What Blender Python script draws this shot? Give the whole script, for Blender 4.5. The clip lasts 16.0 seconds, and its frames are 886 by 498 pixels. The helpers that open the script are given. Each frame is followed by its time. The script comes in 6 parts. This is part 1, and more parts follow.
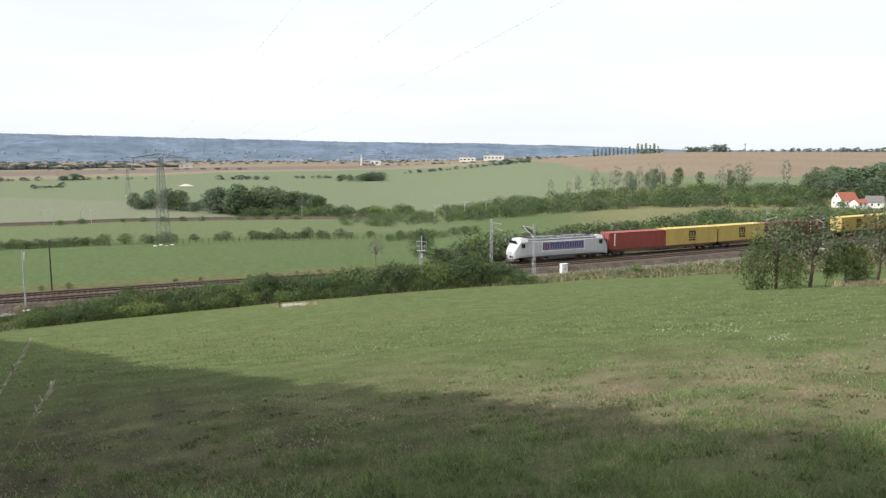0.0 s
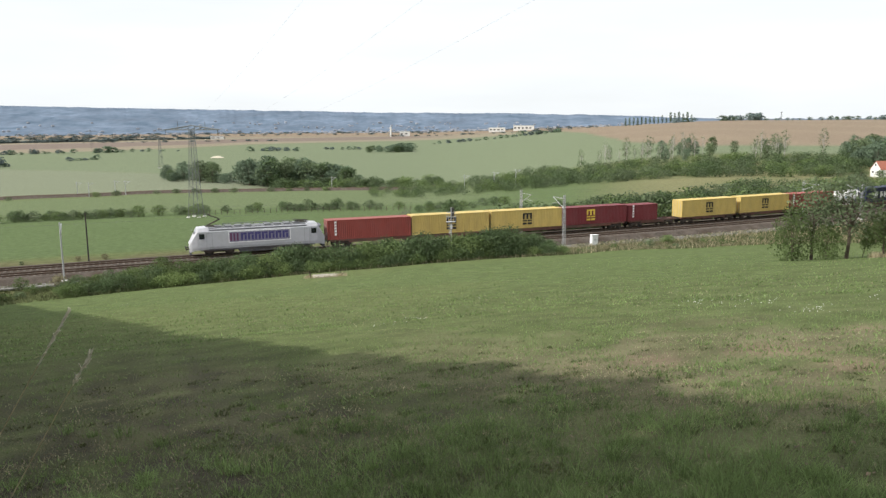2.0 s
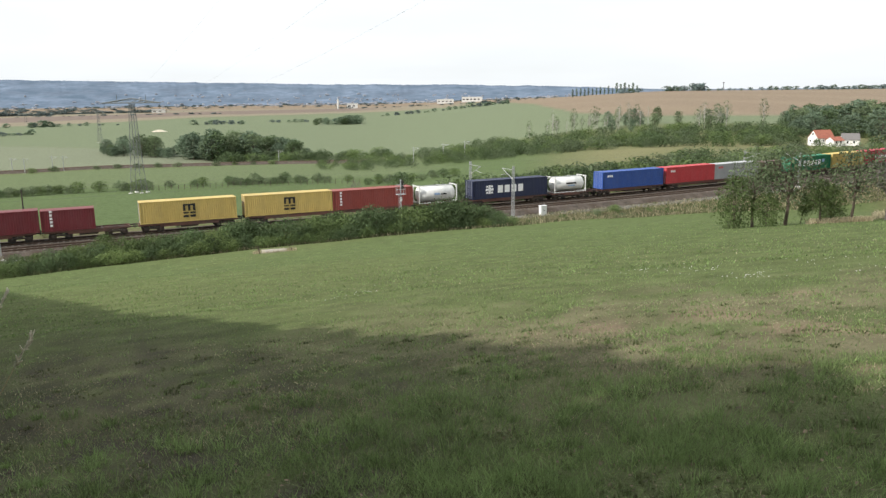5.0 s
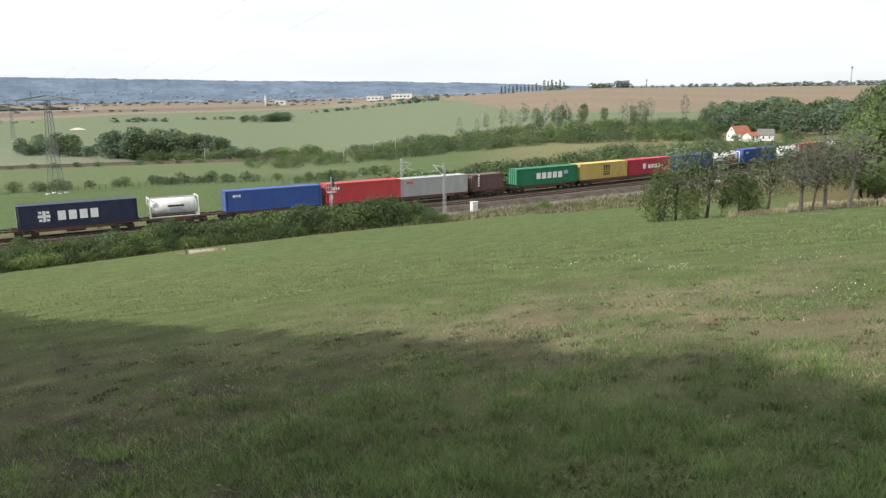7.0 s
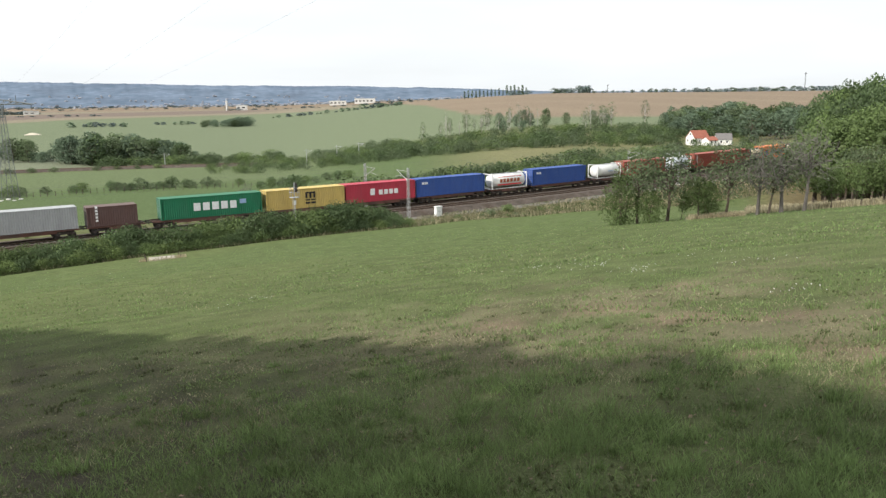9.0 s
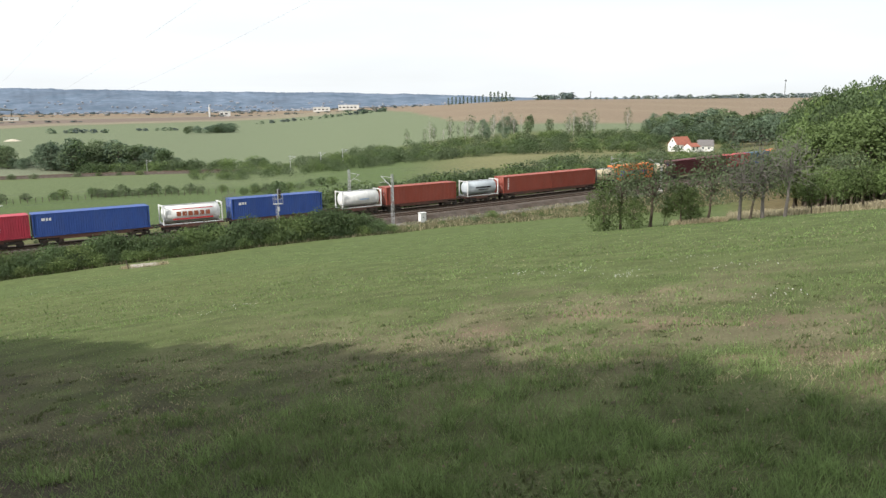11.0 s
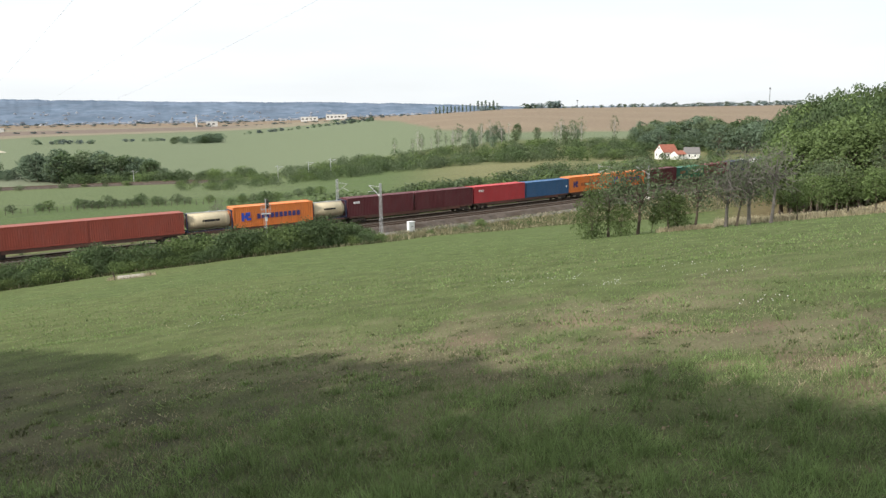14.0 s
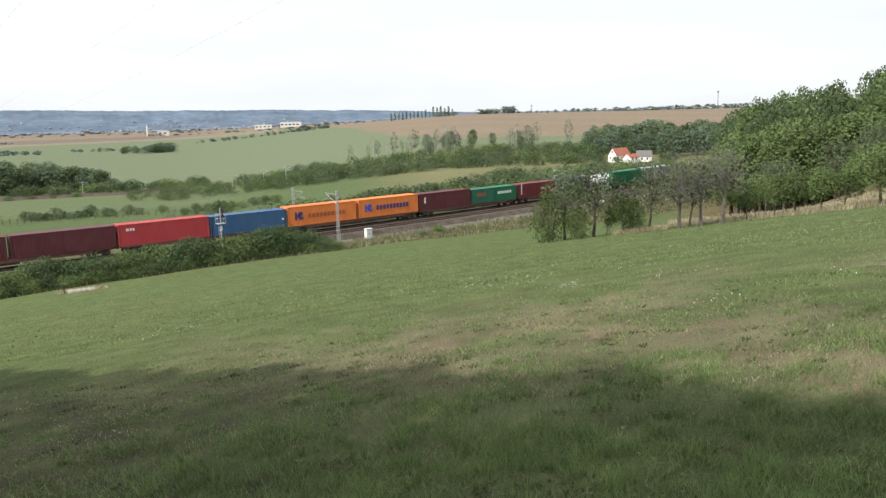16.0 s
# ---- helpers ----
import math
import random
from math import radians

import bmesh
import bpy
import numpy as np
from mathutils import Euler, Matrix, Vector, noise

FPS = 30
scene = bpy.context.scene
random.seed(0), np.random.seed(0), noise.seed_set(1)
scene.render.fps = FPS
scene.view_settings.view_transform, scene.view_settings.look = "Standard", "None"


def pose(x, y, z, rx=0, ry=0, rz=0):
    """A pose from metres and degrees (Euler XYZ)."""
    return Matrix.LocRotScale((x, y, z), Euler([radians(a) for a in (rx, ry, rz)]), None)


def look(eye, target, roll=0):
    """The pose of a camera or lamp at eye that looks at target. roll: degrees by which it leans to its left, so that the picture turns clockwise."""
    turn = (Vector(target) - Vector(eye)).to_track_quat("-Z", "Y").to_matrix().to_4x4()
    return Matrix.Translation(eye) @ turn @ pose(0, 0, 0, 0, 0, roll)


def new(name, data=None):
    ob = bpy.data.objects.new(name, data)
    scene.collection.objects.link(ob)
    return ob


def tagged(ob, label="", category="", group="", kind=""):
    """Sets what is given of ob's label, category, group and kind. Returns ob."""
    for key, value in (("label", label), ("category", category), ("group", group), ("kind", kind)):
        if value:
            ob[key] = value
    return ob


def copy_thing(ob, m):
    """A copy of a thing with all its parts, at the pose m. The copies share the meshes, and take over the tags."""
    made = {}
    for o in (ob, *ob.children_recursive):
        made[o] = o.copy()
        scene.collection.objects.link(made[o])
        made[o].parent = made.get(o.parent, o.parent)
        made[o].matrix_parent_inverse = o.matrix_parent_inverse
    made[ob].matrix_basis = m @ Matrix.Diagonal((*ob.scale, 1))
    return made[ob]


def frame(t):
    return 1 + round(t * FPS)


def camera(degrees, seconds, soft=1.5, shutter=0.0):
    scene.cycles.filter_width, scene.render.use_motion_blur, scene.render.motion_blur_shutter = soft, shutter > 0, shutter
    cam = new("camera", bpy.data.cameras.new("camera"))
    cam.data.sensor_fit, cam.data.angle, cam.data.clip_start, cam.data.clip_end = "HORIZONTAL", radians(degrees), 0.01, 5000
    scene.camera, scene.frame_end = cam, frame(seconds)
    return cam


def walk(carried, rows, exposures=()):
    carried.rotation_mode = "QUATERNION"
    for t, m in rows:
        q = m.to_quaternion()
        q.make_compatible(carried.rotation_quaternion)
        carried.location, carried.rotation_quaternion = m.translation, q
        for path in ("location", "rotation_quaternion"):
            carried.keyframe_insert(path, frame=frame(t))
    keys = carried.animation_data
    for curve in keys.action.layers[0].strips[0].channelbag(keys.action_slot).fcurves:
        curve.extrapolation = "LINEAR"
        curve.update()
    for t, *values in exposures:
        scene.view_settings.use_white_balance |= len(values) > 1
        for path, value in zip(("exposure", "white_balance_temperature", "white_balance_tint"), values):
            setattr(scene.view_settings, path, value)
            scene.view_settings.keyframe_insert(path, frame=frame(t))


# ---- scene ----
# The world has its zero height at the top of the rails; the viewer stands on a hillside above the line.
EYE = (0.0, 0.0, 17.3)
TURNS = [  # seconds, yaw, pitch, roll
    (0.0, 0.00, -7.20, -0.00),
    (0.5, 1.35, -7.69, -0.09),
    (1.0, 1.74, -8.36, -0.12),
    (1.5, 2.22, -8.93, -0.31),
    (2.0, 2.22, -9.35, -0.36),
    (2.5, 2.37, -9.69, -0.46),
    (3.0, 2.60, -10.09, -0.58),
    (5.5, -3.35, -11.57, -0.57),
    (6.0, -5.02, -11.63, -0.52),
    (6.5, -5.73, -11.69, -0.56),
    (7.0, -6.64, -11.70, -0.56),
    (7.5, -7.91, -11.54, -0.49),
    (8.0, -8.57, -11.44, -0.46),
    (8.5, -8.95, -11.42, -0.48),
    (9.0, -9.34, -11.38, -0.49),
    (11.5, -10.80, -10.67, -0.33),
    (12.0, -11.00, -10.38, -0.28),
    (12.5, -10.98, -10.25, -0.38),
    (13.0, -10.97, -10.24, -0.46),
    (13.5, -11.14, -10.27, -0.55),
    (14.0, -11.40, -10.28, -0.68),
    (14.5, -11.72, -10.28, -0.65),
    (15.0, -12.28, -10.19, -0.99),
    (15.5, -13.10, -10.12, -1.10),
    (16.0, -14.57, -9.89, -1.29),
]
cam = camera(59.8, 16.0, soft=1.4)
walk(cam, [(t, pose(*EYE, 90 + p, 0, y) @ pose(0, 0, 0, 0, 0, r)) for t, y, p, r in TURNS],
     exposures=[(0.0, 0.0), (16.0, 0.0)])

# ---- light ----
SUN_AZ, SUN_EL = -120.0, 37.0          # degrees from ahead (positive to the right), and above the horizon
sun_way = Vector((math.sin(radians(SUN_AZ)) * math.cos(radians(SUN_EL)),
                  math.cos(radians(SUN_AZ)) * math.cos(radians(SUN_EL)), math.sin(radians(SUN_EL))))
world = bpy.data.worlds.new("sky")
scene.world = world
world.use_nodes = True
wt = world.node_tree
wt.nodes.clear()
w_out = wt.nodes.new("ShaderNodeOutputWorld")
w_bg = wt.nodes.new("ShaderNodeBackground")
w_sky = wt.nodes.new("ShaderNodeTexSky")
w_sky.sky_type = "NISHITA"
w_sky.sun_disc = False
w_sky.sun_elevation = radians(SUN_EL)
w_sky.sun_rotation = radians(SUN_AZ)
w_sky.dust_density = 2.5
w_sky.air_density = 1.0
w_co = wt.nodes.new("ShaderNodeTexCoord")
w_map = wt.nodes.new("ShaderNodeMapping")
w_map.inputs["Scale"].default_value = (1.2, 1.2, 7.0)
w_noise = wt.nodes.new("ShaderNodeTexNoise")
w_noise.inputs["Scale"].default_value = 1.6
w_noise.inputs["Detail"].default_value = 5
w_ramp = wt.nodes.new("ShaderNodeMapRange")
for key, value in (("From Min", 0.3), ("From Max", 0.68), ("To Min", 0.80), ("To Max", 0.97)):
    w_ramp.inputs[key].default_value = value
w_mix = wt.nodes.new("ShaderNodeMix")
w_mix.data_type = "RGBA"
w_mix.inputs["B"].default_value = (12.2, 12.7, 13.0, 1)      # thin bright cloud, in the sky's own units
wt.links.new(w_co.outputs["Generated"], w_map.inputs["Vector"])
wt.links.new(w_map.outputs["Vector"], w_noise.inputs["Vector"])
wt.links.new(w_noise.outputs["Fac"], w_ramp.inputs["Value"])
wt.links.new(w_ramp.outputs["Result"], w_mix.inputs["Factor"])
wt.links.new(w_sky.outputs["Color"], w_mix.inputs["A"])
wt.links.new(w_mix.outputs["Result"], w_bg.inputs["Color"])
wt.links.new(w_bg.outputs["Background"], w_out.inputs["Surface"])
w_bg.inputs["Strength"].default_value = 0.088
sun_data = bpy.data.lights.new("sun", "SUN")
sun_data.energy, sun_data.angle, sun_data.color = 5.0, radians(0.6), (1.0, 0.955, 0.89)
sun = new("sun", sun_data)
sun.matrix_basis = look((0, 0, 60), Vector((0, 0, 60)) - sun_way)

# ---- materials ----
def mat(name, base, rough=0.7, metal=0.0, var=0.25, scale=3.0, fine=40.0, bump=0.0, bump_scale=60.0, dirt=None, dirt_amount=0.5,
        dirt_scale=0.6, island=0.0, per_object=0.0, spec=0.4, translucent=0.0, space="Object", stretch=(1, 1, 1)):
    """A procedural surface: base colour, two scales of variation, patches of dirt, relief."""
    m = bpy.data.materials.new(name)
    m.use_nodes = True
    nt = m.node_tree
    n, link = nt.nodes, nt.links.new
    bs = n["Principled BSDF"]
    bs.inputs["Roughness"].default_value, bs.inputs["Metallic"].default_value = rough, metal
    bs.inputs["Specular IOR Level"].default_value = spec
    co = n.new("ShaderNodeTexCoord")
    mp = n.new("ShaderNodeMapping")
    mp.inputs["Scale"].default_value = stretch
    link(co.outputs[space], mp.inputs["Vector"])
    def noise_node(s, detail=4):
        q = n.new("ShaderNodeTexNoise")
        q.inputs["Scale"].default_value, q.inputs["Detail"].default_value = s, detail
        link(mp.outputs["Vector"], q.inputs["Vector"])
        return q.outputs["Fac"]
    def rng(sock, lo, hi):
        q = n.new("ShaderNodeMapRange")
        q.inputs["From Min"].default_value, q.inputs["From Max"].default_value = 0.3, 0.7
        q.inputs["To Min"].default_value, q.inputs["To Max"].default_value = lo, hi
        link(sock, q.inputs["Value"])
        return q.outputs["Result"]
    def mul(a, b):
        q = n.new("ShaderNodeMath")
        q.operation = "MULTIPLY"
        link(a, q.inputs[0]), link(b, q.inputs[1])
        return q.outputs[0]
    k = mul(rng(noise_node(scale), 1 - var, 1 + var), rng(noise_node(fine, 3), 1 - var * 0.6, 1 + var * 0.6))
    if island:
        g = n.new("ShaderNodeNewGeometry")
        q = n.new("ShaderNodeMapRange")
        q.inputs["To Min"].default_value, q.inputs["To Max"].default_value = 1 - island, 1 + island
        link(g.outputs["Random Per Island"], q.inputs["Value"])
        k = mul(k, q.outputs["Result"])
    if per_object:
        g = n.new("ShaderNodeObjectInfo")
        q = n.new("ShaderNodeMapRange")
        q.inputs["To Min"].default_value, q.inputs["To Max"].default_value = 1 - per_object, 1 + per_object
        link(g.outputs["Random"], q.inputs["Value"])
        k = mul(k, q.outputs["Result"])
    col = n.new("ShaderNodeVectorMath")
    col.operation = "SCALE"
    if base == "attribute":
        at = n.new("ShaderNodeAttribute")
        at.attribute_name = "cover"
        link(at.outputs["Color"], col.inputs[0])
    else:
        col.inputs[0].default_value = base
    link(k, col.inputs["Scale"])
    out = col.outputs["Vector"]
    if dirt:
        mx = n.new("ShaderNodeMix")
        mx.data_type = "RGBA"
        mx.inputs["B"].default_value = (*dirt, 1)
        link(rng(noise_node(dirt_scale, 6), -0.6 * dirt_amount, dirt_amount), mx.inputs["Factor"])
        link(out, mx.inputs["A"])
        out = mx.outputs["Result"]
    link(out, bs.inputs["Base Color"])
    if bump:
        b = n.new("ShaderNodeBump")
        b.inputs["Strength"].default_value, b.inputs["Distance"].default_value = min(1, bump * 10), 0.1 * bump
        link(noise_node(bump_scale, 5), b.inputs["Height"])
        link(b.outputs["Normal"], bs.inputs["Normal"])
    if translucent:
        tr = n.new("ShaderNodeBsdfTranslucent")
        ad = n.new("ShaderNodeMixShader")
        ad.inputs["Fac"].default_value = translucent
        link(out, tr.inputs["Color"])
        link(bs.outputs["BSDF"], ad.inputs[1]), link(tr.outputs["BSDF"], ad.inputs[2])
        link(ad.outputs["Shader"], n["Material Output"].inputs["Surface"])
    return m


def leaf_mat(name, base, island=0.2, per_object=0.24):
    return mat(name, (1.12 * base[0], 1.26 * base[1], 1.20 * base[2]), rough=0.6, var=0.28, scale=0.35, fine=2.0, island=island, per_object=per_object, spec=0.2, translucent=0.36)


M_GROUND = mat("grassland", "attribute", rough=0.95, var=0.24, scale=0.9, fine=20.0, bump=0.6, bump_scale=24.0, spec=0.05)
M_BALLAST = mat("ballast", (0.105, 0.088, 0.075), rough=0.95, var=0.35, scale=1.2, fine=14.0, bump=0.6, bump_scale=16, dirt=(0.065, 0.048, 0.036), dirt_amount=0.8, spec=0.1)
M_PATH = mat("grey_gravel", (0.20, 0.192, 0.178), rough=0.95, var=0.3, scale=0.8, fine=12.0, bump=0.5, bump_scale=16, dirt=(0.11, 0.105, 0.065), dirt_amount=0.5, spec=0.1)
M_RAIL = mat("rusty_rail", (0.11, 0.075, 0.055), rough=0.6, metal=0.3, var=0.25)
M_SLEEPER = mat("concrete_sleeper", (0.15, 0.13, 0.115), rough=0.9, var=0.3, per_object=0.15, bump=0.2)
M_CONCRETE = mat("pale_concrete", (0.62, 0.61, 0.58), rough=0.85, var=0.15, dirt=(0.3, 0.28, 0.25), dirt_amount=0.4, bump=0.1)
M_GALV = mat("galvanised_steel", (0.38, 0.39, 0.395), rough=0.5, metal=0.25, var=0.12)
M_DARKSTEEL = mat("dark_steel", (0.05, 0.048, 0.046), rough=0.6, metal=0.4, var=0.3, dirt=(0.12, 0.08, 0.055), dirt_amount=0.5)
M_UNDER = mat("wagon_frame_paint", (0.13, 0.06, 0.045), rough=0.7, var=0.3, dirt=(0.07, 0.055, 0.045), dirt_amount=0.8, scale=0.8)
M_BOGIE = mat("grimy_bogie", (0.055, 0.045, 0.04), rough=0.8, var=0.3, dirt=(0.12, 0.085, 0.06), dirt_amount=0.5)
M_CABLE = mat("weathered_cable", (0.12, 0.12, 0.12), rough=0.6, metal=0.4, var=0.2)
M_BARK = mat("bark", (0.10, 0.08, 0.06), rough=0.95, var=0.4, scale=2, bump=0.5, bump_scale=14, stretch=(1, 1, 0.25))
M_DEADWOOD = mat("grey_dead_twigs", (0.13, 0.118, 0.108), rough=0.95, var=0.3, scale=2)
M_BIRCH = mat("pale_birch_bark", (0.36, 0.345, 0.31), rough=0.9, var=0.3, scale=1.5, stretch=(1, 1, 3))
M_LEAF = leaf_mat("leaves_mid_green", (0.110, 0.138, 0.052))
M_LEAF_DARK = leaf_mat("leaves_dark_green", (0.080, 0.104, 0.048))
M_LEAF_GREY = leaf_mat("leaves_grey_green", (0.118, 0.138, 0.076))
M_LEAF_YELLOW = leaf_mat("leaves_yellow_green", (0.132, 0.158, 0.058))
# far foliage: distance haze is put into these paler, greyer leaf colours
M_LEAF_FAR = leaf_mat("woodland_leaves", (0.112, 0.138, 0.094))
M_LEAF_HAZED = leaf_mat("dusty_grey_leaves", (0.120, 0.138, 0.140), island=0.25)
M_LEAF_DRY = leaf_mat("thin_brownish_leaves", (0.19, 0.155, 0.095))
M_GLASS = mat("dark_glass", (0.015, 0.018, 0.022), rough=0.08, var=0.05, spec=0.8)


# ---- building helpers ----
def part(name, bm, material, parent=None, label="", smooth=False):
    me = bpy.data.meshes.new(name)
    bm.to_mesh(me)
    bm.free()
    me.materials.append(material)
    if smooth:
        me.shade_smooth()
    ob = new(name, me)
    if parent:
        ob.parent = parent
    if label:
        ob["label"] = label
    return ob


def quads(name, v, material, parent=None, label=""):
    """One mesh of separate quads from an array (n, 4, 3)."""
    v = np.asarray(v, dtype=np.float32)
    n = len(v)
    me = bpy.data.meshes.new(name)
    me.vertices.add(4 * n)
    me.vertices.foreach_set("co", v.reshape(-1))
    me.loops.add(4 * n)
    me.loops.foreach_set("vertex_index", np.arange(4 * n, dtype=np.int32))
    me.polygons.add(n)
    me.polygons.foreach_set("loop_start", np.arange(0, 4 * n, 4, dtype=np.int32))
    me.update(calc_edges=True)
    me.materials.append(material)
    ob = new(name, me)
    if parent:
        ob.parent = parent
    if label:
        ob["label"] = label
    return ob


def box(bm, x0, x1, y0, y1, z0, z1, bevel=0.0):
    made = bmesh.ops.create_cube(bm, size=1, matrix=Matrix.Translation(((x0 + x1) / 2, (y0 + y1) / 2, (z0 + z1) / 2))
                                 @ Matrix.Diagonal((x1 - x0, y1 - y0, z1 - z0, 1)))
    if bevel:
        edges = {e for v in made["verts"] for e in v.link_edges}
        bmesh.ops.bevel(bm, geom=list(edges), offset=bevel, segments=1, affect="EDGES")


def rod(bm, a, b, r, r2=None, seg=6):
    a, b = Vector(a), Vector(b)
    way = b - a
    m = Matrix.Translation((a + b) / 2) @ way.to_track_quat("Z", "Y").to_matrix().to_4x4()
    bmesh.ops.create_cone(bm, cap_ends=True, segments=seg, radius1=r, radius2=r if r2 is None else r2, depth=way.length, matrix=m)


def empty(name, label, category, group="", m=None, kind=""):
    ob = new(name)
    ob.empty_display_size = 0.5
    if m is not None:
        ob.matrix_basis = m
    return tagged(ob, label, category, group, kind)


# ---- plan of the line ----
LINE = (9.787e-4, 0.44103, 113.94)       # near faces of the train: y = a x^2 + b x + c between the two straights
X_LEFT, X_RIGHT = -60.0, 112.0


def line_y(x):
    x = np.asarray(x, dtype=float)
    a, b, c = LINE
    q = np.clip(x, X_LEFT, X_RIGHT)
    d = np.maximum(0, -15.0 - q)
    return a * q * q + b * q + c - 0.0018 * d * d + (x - q) * (2 * a * q + b + 0.0036 * d)


_lx = np.linspace(-520, 900, 14201)
_ly = line_y(_lx)
_ls = np.concatenate([[0], np.cumsum(np.hypot(np.diff(_lx), np.diff(_ly)))])
_ls -= np.interp(0, _lx, _ls)


def on_line(s, side=0.0):
    """Place and heading (radians) on the line at s metres; side: metres to the far side of the near faces."""
    x = float(np.interp(s, _ls, _lx))
    h = math.atan2(float(np.interp(s + 1, _ls, _ly) - np.interp(s - 1, _ls, _ly)),
                   float(np.interp(s + 1, _ls, _lx) - np.interp(s - 1, _ls, _lx)))
    y = float(line_y(x))
    return x - math.sin(h) * side, y + math.cos(h) * side, h


def line_offset(x, y):
    """About how far a place lies on the near side (positive) of the far track's middle."""
    x, y = np.asarray(x, dtype=float), np.asarray(y, dtype=float)
    xx = x
    for _ in range(3):
        g = (line_y(xx + 0.5) - line_y(xx - 0.5))
        xx = xx + ((x - xx) + (y - line_y(xx)) * g) / (1 + g * g)
    g = (line_y(xx + 0.5) - line_y(xx - 0.5))
    return ((line_y(xx) - y) + g * (x - xx)) / np.sqrt(1 + g * g) + 1.22


# ---- ground ----
def smooth(a, b, v):
    q = np.clip((v - a) / (b - a), 0, 1)
    return q * q * (3 - 2 * q)


def wob(x, y, s, seed=0.0):
    """Uneven waves of about the size s, with no grid to them."""
    u, v = x / s, y / s
    u, v = u + 1.1 * np.sin(0.73 * v + 1.3 * seed) + 0.5 * np.sin(1.9 * u - 1.1 * v + seed), v + 1.2 * np.sin(0.61 * u + 2.1 * seed) + 0.45 * np.cos(2.3 * v + 1.3 * u)
    q = (np.sin(0.94 * u + 0.34 * v + 1.7 * seed) + np.sin(-0.51 * u + 1.02 * v + 0.9 * seed) + 0.7 * np.sin(1.6 * u + 1.25 * v + 2 * seed)
         + 0.6 * np.sin(1.45 * u - 2.05 * v + 3.1 * seed) + 0.4 * np.sin(3.3 * u + 0.7 * v - seed))
    return q / 2.1


def height(x, y):
    x, y = np.asarray(x, dtype=float), np.asarray(y, dtype=float)
    r = np.hypot(x, y)
    az = np.degrees(np.arctan2(x, y))
    off = line_offset(x, y)
    # hillside meadow
    mx, my = np.clip(x, -110, 95), np.clip(y, -25, 130)
    meadow = 15.6 + 0.0927 * mx - 0.1907 * my - 0.00038 * mx * mx - 0.000391 * mx * my + 0.000289 * my * my
    meadow = meadow + 0.02 * wob(x, y, 1.3) * smooth(2, 6, r) + 0.12 * wob(x, y, 9.0, 2.0) * smooth(8, 30, r)
    # wooded rise on the near side, far to the right
    meadow = meadow + 7.0 * smooth(38, 50, az) * smooth(60, 130, r) * (az < 120)
    # valley beyond the line
    left = np.interp(r, [100, 180, 277, 474, 700, 2000, 4990], [-1.5, -7.5, -14.7, -22.5, -25, -27, -29])
    right = np.interp(r, [100, 160, 250, 350, 450, 700, 1300, 1900, 3000, 4990], [-1.0, -0.8, -1.8, -5.0, -3.5, 5.0, 16.5, 17.0, 8, -5])
    w = smooth(-6, 19, az) * (1 - 0.5 * smooth(60, 140, np.abs(az)))
    beyond = left * (1 - w) + right * w + 0.4 * wob(x, y, 60, 1.0) * smooth(150, 300, r)
    beyond = beyond + 4 * smooth(33, 44, az) * smooth(215, 330, r) * (az < 120)
    near = smooth(8.5, 17, off)
    far = smooth(8.0, 45, -off)
    z = meadow * near + beyond * far + (-0.95 + 0.08 * wob(x, y, 3.0)) * (1 - near) * (1 - far)
    return z


def ground_z(x, y):
    return float(height(np.array([x]), np.array([y]))[0])


